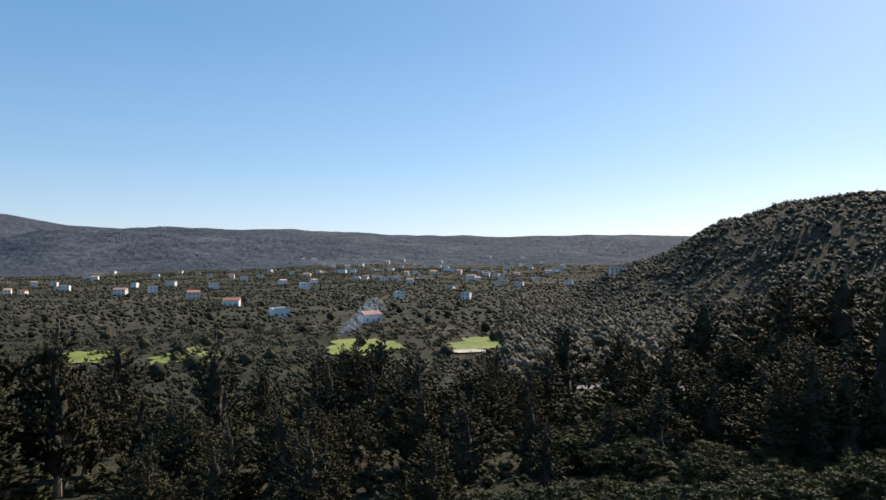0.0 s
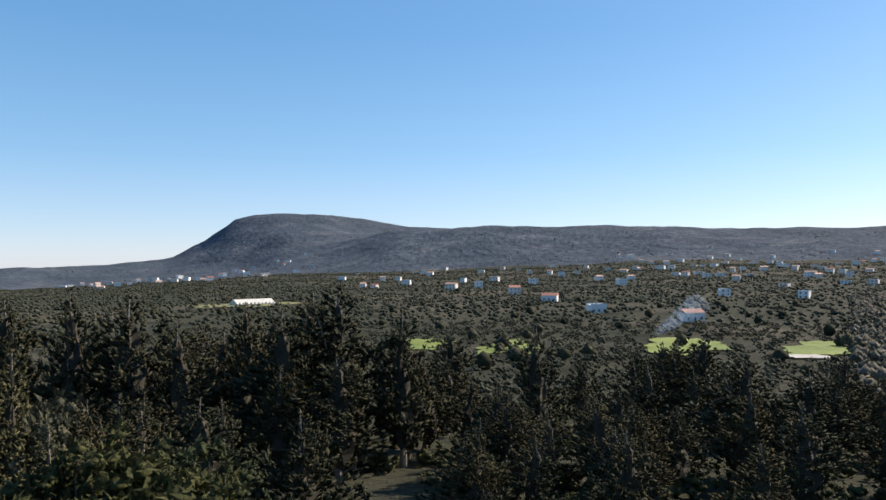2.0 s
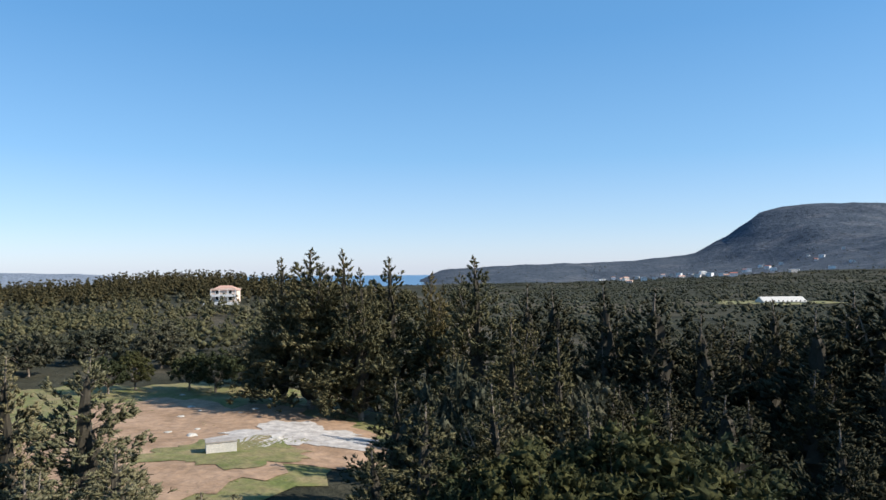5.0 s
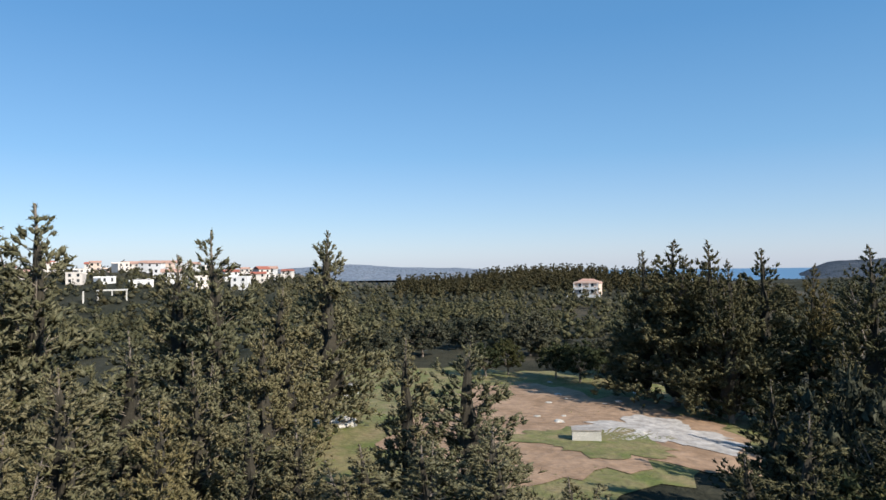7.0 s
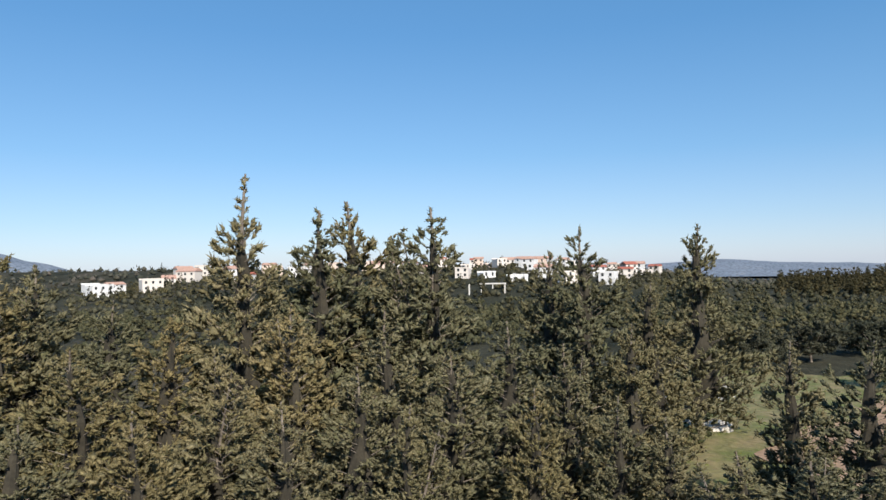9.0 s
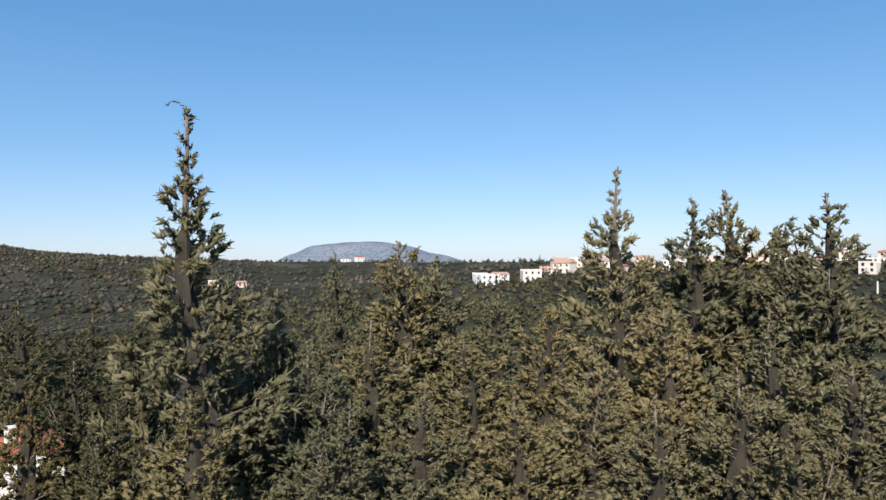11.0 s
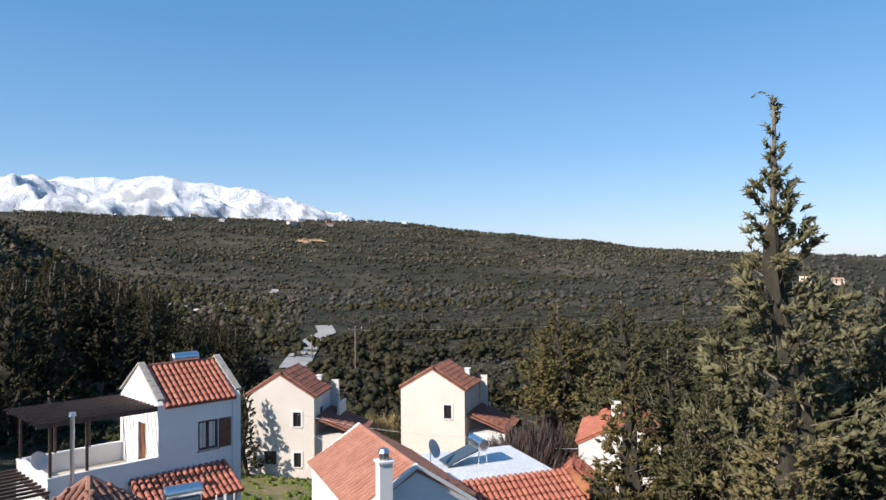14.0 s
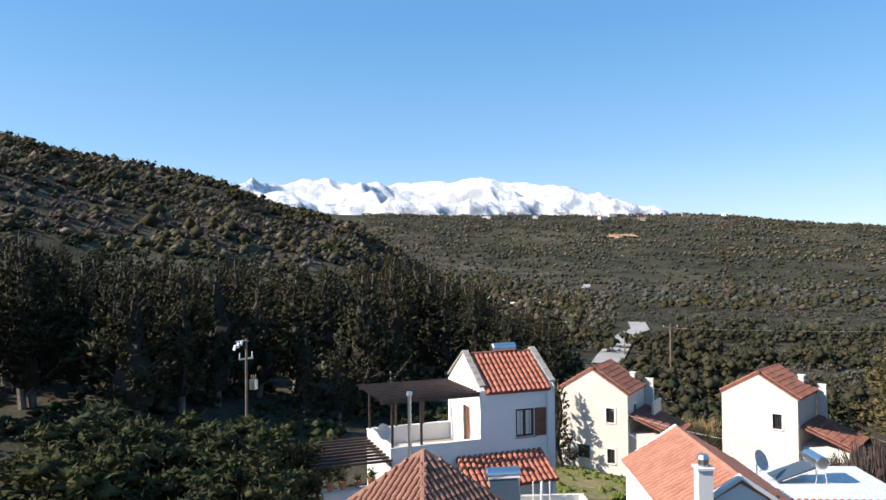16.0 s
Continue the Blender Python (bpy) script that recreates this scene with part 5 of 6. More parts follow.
def dish(az, dist, z, face, size=0.42, post=0.8):
    ob = house_at("satellite_dish", az, dist, face, z, "grey satellite dish on a short post", "satellite dish", "satellite dishes")
    cylinder_bit("post", (0, 0, 0), (0, 0, post), 0.025, METAL, ob, "", 8)
    rings = [(size * k / 5, 0.16 * (k / 5) ** 2) for k in range(6)]
    v, f = lathe([(max(0.01, r_), z_) for r_, z_ in rings] + [(max(0.01, r_), z_ - 0.012) for r_, z_ in rings[::-1]], 20)
    d = part("reflector", v, f, DISH, ob, "", True)
    d.matrix_basis = Matrix.Translation((0, -0.06, post)) @ Euler((radians(65), 0, 0)).to_matrix().to_4x4()
    cylinder_bit("arm", (0, -0.08, post - size), (0, -0.5, post - 0.12), 0.012, METAL, ob, "", 6)
    return ob


dish(198.1, 31.6, 5.62, 170)
dish(226.6, 34.6, 6.12, 175, 0.4, 0.3)


# -- gable houses --
def gable_house(az, dist, az_x, z, w, d, eave, ridge, wall_mat, tile_mat, label, front=(), right=(), surround=None, pitch=0.3, tile_both=True, overhang=0.12):
    ob = house_at("house", az, dist, az_x, z, label, "house", "houses")
    bit("wall", panel("x", 0, w, -2.0, eave, 0, 0.25, front) + [prism([(0.003, eave), (w - 0.003, eave), (w / 2, ridge)], "y", 0, 0.25)], wall_mat, ob)
    bit("wall", panel("x", 0, w, -2.0, eave, d - 0.25, d) + [prism([(0.003, eave), (w - 0.003, eave), (w / 2, ridge)], "y", d - 0.25, d)], wall_mat, ob)
    bit("wall", panel("y", 0.25, d - 0.25, -2.0, eave, 0, 0.25), wall_mat, ob)
    bit("wall", panel("y", 0.25, d - 0.25, -2.0, eave, w - 0.25, w, right), wall_mat, ob)
    rise = ridge - eave
    over = 1 + 2 * overhang / w
    for sgn in (-1, 1):
        down = (sgn * w / 2 * over, 0, -rise * over)
        slab(ob, "roof", (w / 2, -0.03, ridge + 0.13), (0, d + 0.06, 0), down, 0.11, tile_mat)
        if tile_both or sgn > 0:
            tiles(ob, (w / 2, 0.08, ridge + 0.14), (0, d - 0.16, 0), down, tile_mat, pitch, 0.4)
    bit("ridge_cap", [stick((w / 2, -0.04, ridge + 0.17), (w / 2, d + 0.04, ridge + 0.17), 0.1, 0.1, 8)], tile_mat, ob)
    for h in front:
        window(ob, "x", *h, 0, 1, BEAM, True, surround)
    for h in right:
        window(ob, "y", *h, w, -1, BEAM, True, surround)
    return ob


def chimney(parent, x, y, z0, z1, size, material, cowl=True):
    bit("chimney", [box(x - size / 2, x + size / 2, y - size / 2, y + size / 2, z0, z1)], material, parent)
    bit("chimney_cap", [box(x - size / 2 - 0.05, x + size / 2 + 0.05, y - size / 2 - 0.05, y + size / 2 + 0.05, z1 + 0.002, z1 + 0.07)], material, parent)
    if cowl:
        cylinder_bit("cowl", (x, y, z1 + 0.07), (x, y, z1 + 0.28), size * 0.36, PIPE, parent)
        cylinder_bit("cowl_cap", (x, y, z1 + 0.3), (x, y, z1 + 0.42), size * 0.46, PIPE, parent, "", 14, size * 0.3)


h2 = gable_house(212.46, 50.2, 101, 0.0, 4.75, 4.2, 5.65, 7.15, CREAM, TILE_DARK, "cream two-storey house with weathered red tiled gable roof",
                 ((3.3, 3.85, 3.75, 4.7), (1.3, 2.15, 1.2, 2.1), (3.35, 3.85, 1.05, 2.0)), ((1.4, 2.1, 3.8, 4.8),), STUCCO)
chimney(h2, 4.1, 3.6, 5.6, 6.6, 0.32, STUCCO, False)
bit("garden_wall", [box(4.76, 5.35, 4.22, 4.5, 3.2, 6.2)], CREAM, h2)
bit("balcony", [box(4.752, 5.9, 2.2, 4.2, 3.9, 4.15), box(5.75, 5.9, 2.2, 4.2, 4.152, 4.9)], CREAM, h2)
bit("annex", [box(4.752, 7.6, 0.4, 4.0, -2.0, 3.1)], CREAM, h2)
slab(h2, "annex_roof", (4.77, 0.25, 4.3), (0, 3.9, 0), (3.1, 0, -1.15), 0.12, TILE_DARK)
tiles(h2, (4.8, 0.3, 4.31), (0, 3.8, 0), (3.1, 0, -1.15), TILE_DARK, 0.32, 0.42)
h3 = gable_house(200.42, 51.2, 90, 0.0, 4.7, 4.2, 5.7, 7.1, CREAM, TILE_DARK, "cream two-storey house with small window and chimney",
                 ((3.2, 3.75, 3.75, 4.7),), (), STUCCO)
chimney(h3, 4.0, 3.5, 5.6, 6.75, 0.34, STUCCO, False)
bit("garden_wall", [box(4.76, 5.3, 4.22, 4.5, 3.4, 6.2)], CREAM, h3)
bit("annex", [box(4.752, 7.4, 0.6, 4.0, -2.0, 2.75)], STUCCO, h3)
slab(h3, "annex_roof", (4.77, 0.4, 4.05), (0, 3.9, 0), (2.9, 0, -1.1), 0.12, TILE_DARK)
tiles(h3, (4.8, 0.45, 4.06), (0, 3.8, 0), (2.9, 0, -1.1), TILE_DARK, 0.32, 0.42)

# near house with faded gable roof; origin at the left front corner
g = way(199.24) * 23.1 + way(130 + 180) * 1.95
h4 = gable_house(math.degrees(math.atan2(-g.x, g.y)) % 360, g.length, 130, 1.5, 3.9, 6.4, 5.25, 6.4, STUCCO, TILE_PALE, "white house with faded orange tiled gable roof and chimney", (), (), None, 0.25)
chimney(h4, 0.75, -0.36, -2.0, 6.95, 0.42, STUCCO)
for x0, x1, z0, z1 in ((-0.15, 1.95, 5.15, 6.55), (4.05, 1.95, 5.15, 6.55)):
    pv, pf = prism([(x0, z0), (x1, z1), (x1, z1 + 0.14), (x0, z0 + 0.14)], "y", -0.14, 0.06)
    part("verge", pv, pf, STUCCO, h4)
    pv, pf = prism([(x0, z0), (x1, z1), (x1, z1 + 0.14), (x0, z0 + 0.14)], "y", 6.34, 6.54)
    part("verge", pv, pf, STUCCO, h4)
# flat white roof and tiled lean-to
h5 = house_at("house", 196.0, 29.6, 127, 1.2, "white house with coated flat roof and red tiled lean-to", "house", "houses")
bit("wall", panel("x", 0, 4.4, -1.5, 4.3, 0, 0.25) + panel("x", 0, 4.4, -1.5, 4.3, 4.15, 4.4) + panel("y", 0.25, 4.15, -1.5, 4.3, 0, 0.25) + panel("y", 0.25, 4.15, -1.5, 4.3, 4.15, 4.4), STUCCO, h5)
bit("flat_roof", [box(-0.1, 4.5, -0.1, 4.5, 4.302, 4.42)], WHITE_ROOF, h5)
slab(h5, "lean_to_roof", (-0.6, -0.11, 4.4), (5.6, 0, 0), (0, -2.4, -1.1), 0.12, TILE_RED)
tiles(h5, (-0.6, -0.11, 4.42), (5.6, 0, 0), (0, -2.4, -1.1), TILE_RED, 0.25, 0.38)
bit("lean_to_wall", panel("x", -0.5, 4.9, -1.5, 3.3, -2.2, -2.0), STUCCO, h5)

# hipped roof right below the camera
h1 = house_at("house", 223.3, 21.0, 178, 2.4, "house with hipped faded tile roof seen from above", "house", "houses")
HS, HZ, HE = 2.5, 6.6, 4.3
bit("wall", [box(-HS + 0.25, HS - 0.25, -HS + 0.25, HS - 0.25, -1.5, HE - 0.05)], STUCCO, h1)
pv = [(0, 0, HZ), (-HS, -HS, HE), (HS, -HS, HE), (HS, HS, HE), (-HS, HS, HE)]
# dark underlay colours the gaps between hip tiles as shade
part("roof", pv, [(0, 1, 2), (0, 2, 3), (0, 3, 4), (0, 4, 1), (4, 3, 2, 1)], TILE_DARK, h1)
for k in range(4):
    a = Euler((0, 0, radians(90 * k))).to_matrix()
    tiles(h1, a @ Vector((-HS, 0, HZ + 0.02)), a @ Vector((2 * HS, 0, 0)), a @ Vector((0, -HS, HE - HZ)), TILE_OLD, 0.2, 0.3,
          lambda i, j, c, r: abs(i / c - 0.5) * 2 < (j + 0.3) / r)
    p = a @ Vector((-HS, -HS, HE + 0.05))
    bit("hip_cap", [stick((0, 0, HZ + 0.05), tuple(p), 0.09, 0.09, 8)], TILE_OLD, h1)
# flat parapet roof beside it
h7 = house_at("house", 216.8, 25.0, 134, 0.65, "low white house with concrete parapet roof", "house", "houses")
bit("wall", [box(0, 3.4, 0, 3.2, -1.5, 4.4)], STUCCO, h7)
bit("parapet", panel("x", -0.1, 3.5, 4.402, 4.75, -0.1, 0.1) + panel("x", -0.1, 3.5, 4.402, 4.75, 3.1, 3.3) + panel("y", 0.1, 3.1, 4.402, 4.75, -0.1, 0.1) + panel("y", 0.1, 3.1, 4.402, 4.75, 3.3, 3.5), CONCRETE, h7)
for x in (1.2, 2.4):
    rail = house_at("roof_railing", 215.2 - x * 0.5, 28.2, 134, 5.05, "white painted metal roof railing", "railing", "railings")
    for y in (0.0, 0.35):
        cylinder_bit("post", (y, 0, 0), (y, 0, 0.95), 0.025, STUCCO, rail, "", 8)
    cylinder_bit("brace", (0, 0, 0.05), (-0.7, 0.1, 0.0), 0.02, STUCCO, rail, "", 8)
# house half hidden in the trees
h6 = gable_house(186.4, 40.5, 92, 0.6, 5.2, 6.0, 3.9, 5.2, STUCCO, TILE_RED, "white house with tiled roof half hidden in cypresses", (), (), None, 0.3)
chimney(h6, 2.0, 2.0, 4.5, 5.9, 0.5, STUCCO, False)
shed = gable_house(188.3, 38.5, 92, 0.5, 1.8, 2.5, 2.5, 3.2, TERRACOTTA, TILE_RED, "small terracotta shed with tiled roof", (), (), None, 0.3)


# ---- far houses ----
def far_house(name, az, dist, w, d, h, wall_mat, roof, turn, label, group, storeys=2, lift=0.0):
    ob = new(name)
    p = at(az, dist, lift)
    ob.matrix_basis = pose(p.x, p.y, p.z, 0, 0, az + 180 + turn)
    tagged(ob, label, "house", group)
    bit("wall", [box(-w / 2, w / 2, -d / 2, d / 2, -2.5, h)], wall_mat, ob)
    if roof is None:
        bit("parapet", panel("x", -w / 2 - 0.1, w / 2 + 0.1, h + 0.004, h + 0.6, -d / 2 - 0.1, -d / 2 + 0.15) + panel("x", -w / 2 - 0.1, w / 2 + 0.1, h + 0.004, h + 0.6, d / 2 - 0.15, d / 2 + 0.1), wall_mat, ob)
    else:
        pv, pf = prism([(-d / 2 - 0.4, h + 0.01), (d / 2 + 0.4, h + 0.01), (0, h + d * 0.24)], "x", -w / 2 - 0.3, w / 2 + 0.3)
        part("roof", pv, pf, roof, ob)
    n = max(2, int(w / 3))
    for s_ in range(storeys):
        for k in range(n):
            x = -w / 2 + w * (k + 0.5) / n
            z = 0.9 + s_ * h / storeys
            wn = part("window", *box(x - 0.5, x + 0.5, d / 2 - 0.05, d / 2 + 0.06, z, z + 1.2), GLASS, ob)
            if dist < 300:
                part("frame", *gather(panel("x", x - 0.65, x + 0.65, z - 0.15, z + 1.35, d / 2 + 0.003, d / 2 + 0.09, [(x - 0.5, x + 0.5, z, z + 1.2)])), STUCCO, wn)
    return ob


r2 = random.Random(4)
FAR_LABEL = {True: "far white village house with red tiled roof", False: "far white flat-roofed village house"}


def village(n, az0, az1, d0, d1, size, tiled, group, walls):
    for k in range(n):
        t = r2.random() < tiled
        far_house("house", az0 + (az1 - az0) * (k + r2.random()) / n, r2.uniform(d0, d1), size * r2.uniform(0.7, 1.3), size * r2.uniform(0.6, 0.9), r2.choice((3.4, 6.2, 6.4)) * size / 10,
                  r2.choice(walls), r2.choice((TILE_RED, TILE_PINK, TILE_PINK)) if t else None, r2.uniform(-35, 35), FAR_LABEL[t], group)


village(24, 106.5, 121.5, 370, 460, 7.6, 0.5, "village houses", (STUCCO, STUCCO, CREAM, PEACH))
village(9, 107.5, 122, 285, 350, 7, 0.6, "village houses", (STUCCO, STUCCO, CREAM))
village(17, 122, 138.5, 350, 450, 7.6, 0.6, "village houses", (STUCCO, STUCCO, CREAM, PEACH))
village(6, 139.5, 146, 360, 430, 8.5, 0.7, "village houses", (STUCCO, STUCCO, CREAM))
village(3, 147, 150.5, 350, 400, 8, 0.3, "village houses", (STUCCO,))
village(3, 167.5, 172, 430, 520, 8, 0.7, "village houses", (STUCCO, PEACH))
village(2, 158.6, 160.4, 850, 900, 9, 0.2, "hilltop houses", (STUCCO,))
village(10, 200, 222, 900, 1050, 8.5, 0.3, "hilltop houses", (STUCCO, CREAM, CONCRETE))
village(64, -9, 12, 950, 1750, 9.5, 0.35, "valley houses", (STUCCO, CREAM, STUCCO))
village(30, 10, 34, 700, 1600, 9.5, 0.3, "valley houses", (STUCCO, CREAM))
village(34, 36, 54, 1300, 2400, 11, 0.3, "valley houses", (STUCCO, STUCCO, CREAM))
village(9, -14, 6, 480, 900, 8.5, 0.3, "valley houses", (STUCCO, CREAM))
far_house("house", 6.7, 345, 9.5, 7, 4.0, STUCCO, TILE_PALE, 30, "white valley house with tiled roof by the green field", "valley houses", 1)
far_house("house", 13.7, 405, 9, 8, 4.6, STUCCO, None, 20, "white cubic valley house with flat roof", "valley houses", 1)
far_house("house", 20.1, 640, 10, 8, 6.0, CREAM, TILE_PALE, 10, "bright cream valley house among olive groves", "valley houses", 2)
far_house("house", 17.3, 520, 11, 8, 4.2, STUCCO, TILE_PALE, -10, "white valley house among olive groves", "valley houses", 1)
far_house("house", -12.9, 560, 12, 8, 4.6, CREAM, None, 10, "long cream house at the hill's foot", "valley houses", 2)
# peach house on the wooded ridge
peach = far_house("house", 82.85, 262, 8.8, 6.4, 4.3, PEACH, None, -12, "peach-coloured two-storey house with white balconies", "village houses", 2, 0.3)
part("roof", [(-4.8, -3.6, 4.35), (4.8, -3.6, 4.35), (4.8, 3.6, 4.35), (-4.8, 3.6, 4.35), (-1.8, 0, 5.9), (1.8, 0, 5.9)], [(0, 1, 5, 4), (1, 2, 5), (2, 3, 4, 5), (3, 0, 4), (3, 2, 1, 0)], TILE_PINK, peach)
bit("balcony", [box(-4.3, 4.3, 3.2, 4.3, 2.1, 2.3), box(-4.3, 4.3, 4.2, 4.3, 2.302, 2.9)], STUCCO, peach)
for x in (-4.2, -1.4, 1.4, 4.2):
    bit("column", [box(x - 0.15, x + 0.15, 4.0, 4.19, -2.0, 4.34)], STUCCO, peach)
bit("terrace_wall", [box(-5.5, 6.5, 5.6, 5.8, -2.5, 0.4)], STUCCO, peach)
# pale quarry-like sheds in the plain
far_house("greenhouse", 40.7, 560, 30, 14, 1.2, CONCRETE, CONCRETE, 25, "long pale greenhouse in the plain", "greenhouses", 1)
# unfinished concrete frame below the village
ruin = new("building_shell")
p = at(119.6, 250)
ruin.matrix_basis = pose(p.x, p.y, p.z, 0, 0, 119.5)
tagged(ruin, "unfinished white concrete frame below the village", "building shell")
for x in (-6.2, -2, 2, 6.2):
    for y in (-2, 2):
        bit("column", [box(x - 0.2, x + 0.2, y - 0.2, y + 0.2, -1, 3.4)], CONCRETE, ruin)
bit("slab", [box(-2.4, 6.6, -2.4, 2.4, 3.403, 3.8)], CONCRETE, ruin)

# ---- ground patches, roads, clearing ----
def patch(name, az, dist, half_az, half_d, material, label, category, lift=0.07, seed=1.0, ragged=0.25, turn=0.0):
    """An irregular sheet lying on the ground, broad half_az metres across and half_d metres deep."""
    c = way(az) * dist
    u, v = way(az - 90 + turn), way(az + turn)
    rings, sides = 12, 72
    P = []
    for i in range(rings + 1):
        for k in range(sides):
            t = 6.2832 * k / sides
            edge = 1 + ragged * (0.5 * math.sin(3 * t + seed) + 0.3 * math.sin(5 * t + 2 * seed) + 0.25 * math.sin(9 * t + 3 * seed) + 0.18 * math.sin(17 * t + seed) + 0.12 * math.sin(29 * t))
            q = c + u * math.cos(t) * half_az * edge * i / rings + v * math.sin(t) * half_d * edge * i / rings
            P.append((q.x, q.y))
    P = np.array(P)
    z = ground_z(P[:, 0], P[:, 1]) + lift
    f = [(i * sides + k, (i + 1) * sides + k, (i + 1) * sides + (k + 1) % sides, i * sides + (k + 1) % sides) for i in range(rings) for k in range(sides)]
    return tagged(new(name, mesh_of(name, np.column_stack([P, z]), f, material, True)), label, category, kind="structure")


patch("ground_meadow", 88, 62, 19, 26, MEADOW, "rough green grass round the clearing", "grass", 0.06, 1.0, 0.2)
patch("ground_soil", 85.0, 56, 12.5, 17, SOIL, "bare reddish soil of the clearing", "soil", 0.1, 2.0, 0.3)
patch("ground_meadow", 82.2, 50.5, 5.2, 4.5, MEADOW, "patch of green grass round the concrete trough", "grass", 0.14, 5.0, 0.35)
patch("gravel_patch", 77.8, 55.5, 5.6, 4.6, GRAVEL, "patch of white gravel in the clearing", "gravel", 0.14, 3.0, 0.4)
patch("ground_meadow", 101, 78, 6, 12, MEADOW, "bright green grass strip between the trees", "grass", 0.1, 4.0, 0.3)
patch("field", 7.4, 225, 11, 27, CLOVER, "bright yellow-green clover field in the valley", "field", 0.4, 1.5, 0.3)
patch("field", -2.5, 222, 12, 24, CLOVER, "bright yellow-green clover field by the track", "field", 0.4, 2.5, 0.35)
patch("field", 20.5, 215, 9, 22, CLOVER, "green field between the olive trees", "field", 0.4, 3.5, 0.4)
patch("field", 27.0, 235, 8, 20, CLOVER, "green field under old olive trees", "field", 0.4, 0.5, 0.4)
patch("field", 41.5, 560, 40, 40, MEADOW, "pale green field in the plain", "field", 0.6, 0.7, 0.3)
patch("earth_cut", 207.6, 790, 14, 16, EARTH_CUT, "ochre bank of bare earth on the hillside", "bank", 1.2, 1.7, 0.5)
patch("gravel_patch", -0.9, 196, 5, 5, GRAVEL, "pale gravel yard by the valley track", "gravel", 0.5, 1.7, 0.4)
patch("gravel_patch", -10.6, 160, 4, 6, GRAVEL, "pale gravel lay-by on the slope", "gravel", 0.5, 1.7, 0.4)
patch("ground_meadow", 209.5, 44, 5, 5, MEADOW, "weedy grass before the cream houses", "grass", 0.08, 1.7, 0.3)
patch("ground_meadow", 200.5, 45, 8, 6, MEADOW, "dry weedy grass between the houses", "grass", 0.08, 2.7, 0.3)
patch("ground_meadow", -24, 103, 12, 3.5, CLOVER, "bright grass along the road's edge", "grass", 0.2, 1.7, 0.3)


def ribbon(name, az_of, d0, d1, n, width, material, label, lift=0.2):
    """A road on the ground along a plan line."""
    pts = [way(az_of(d)[0]) * az_of(d)[1] for d in np.linspace(d0, d1, n)]
    V = []
    for i, p in enumerate(pts):
        t = (pts[min(i + 1, n - 1)] - pts[max(i - 1, 0)]).normalized()
        s_ = Vector((-t.y, t.x, 0))
        for k in (-0.5, -0.17, 0.17, 0.5):
            q = p + s_ * width * k
            V.append((q.x, q.y, gz(q.x, q.y) + lift))
    f = [(i * 4 + k, i * 4 + k + 1, i * 4 + k + 5, i * 4 + k + 4) for i in range(n - 1) for k in range(3)]
    return tagged(new(name, mesh_of(name, V, f, material, True)), label, "road", kind="structure")


def valley_road(d):
    return np.interp(d, [60, 105, 130, 170, 185, 230, 300, 420, 470], [210.5, 209, 208.2, 206.9, 206.2, 206.9, 208.5, 210.4, 210.2]), d


for lo, hi in ((112, 206), (425, 480)):
    ribbon("road", valley_road, lo, hi, 40, 4.6, ROAD, "pale winding country road through the scrub", 0.2)
ribbon("road_lower", lambda k: (k, 110 + 0.02 * (k + 26) ** 2), -40, -6, 40, 6.5, DARK_ROAD, "grey asphalt road below the wooded hill", 0.25)

# the concrete trough in the clearing
trough = new("concrete_trough")
p = at(83.2, 50.6, 0.05)
trough.matrix_basis = pose(p.x, p.y, p.z, 0, 0, 83.2 + 4) @ Matrix.Diagonal((0.78, 0.9, 1.0, 1))
tagged(trough, "weathered pale concrete trough in the clearing", "trough")
bit("wall", panel("x", -1.25, 1.25, -0.1, 0.75, -0.55, -0.4) + panel("x", -1.25, 1.25, -0.1, 0.75, 0.4, 0.55) + panel("y", -0.4, 0.4, -0.1, 0.75, -1.25, -1.1) + panel("y", -0.4, 0.4, -0.1, 0.75, 1.1, 1.25), CONCRETE, trough)
bit("lid", [box(-1.3, 1.3, -0.6, 0.6, 0.753, 0.83)], STONE, trough)


def boulder(name, az, dist, size, label):
    ob = new(name)
    q = np.random.default_rng(int(az * 100 + dist))
    v, f = lathe([(0.05, -0.3), (0.8, -0.1), (0.95, 0.3), (0.6, 0.6), (0.05, 0.7)], 9, None, 0.3, q)
    ob_m = part("stone", v, f, ROCK, ob)
    p = at(az, dist)
    ob.matrix_basis = Matrix.LocRotScale(p, Euler((0, 0, az)), (size * 1.2, size, size * 0.8))
    return tagged(ob, label, "rock", "rocks")


for k in range(26):
    boulder("rock", r2.choice((r2.uniform(101, 106), r2.uniform(79, 90))), r2.uniform(50, 78), r2.uniform(0.15, 0.5), "pale limestone rock lying in the grass")
for k in range(14):
    boulder("rock", r2.uniform(102, 104.5), r2.uniform(53, 57), r2.uniform(0.3, 0.7), "pale limestone rock heaped by the clearing")
for k in range(30):
    boulder("rock", r2.uniform(211, 222), r2.uniform(190, 320), r2.uniform(0.8, 1.8), "pale rock on the stony hillside")


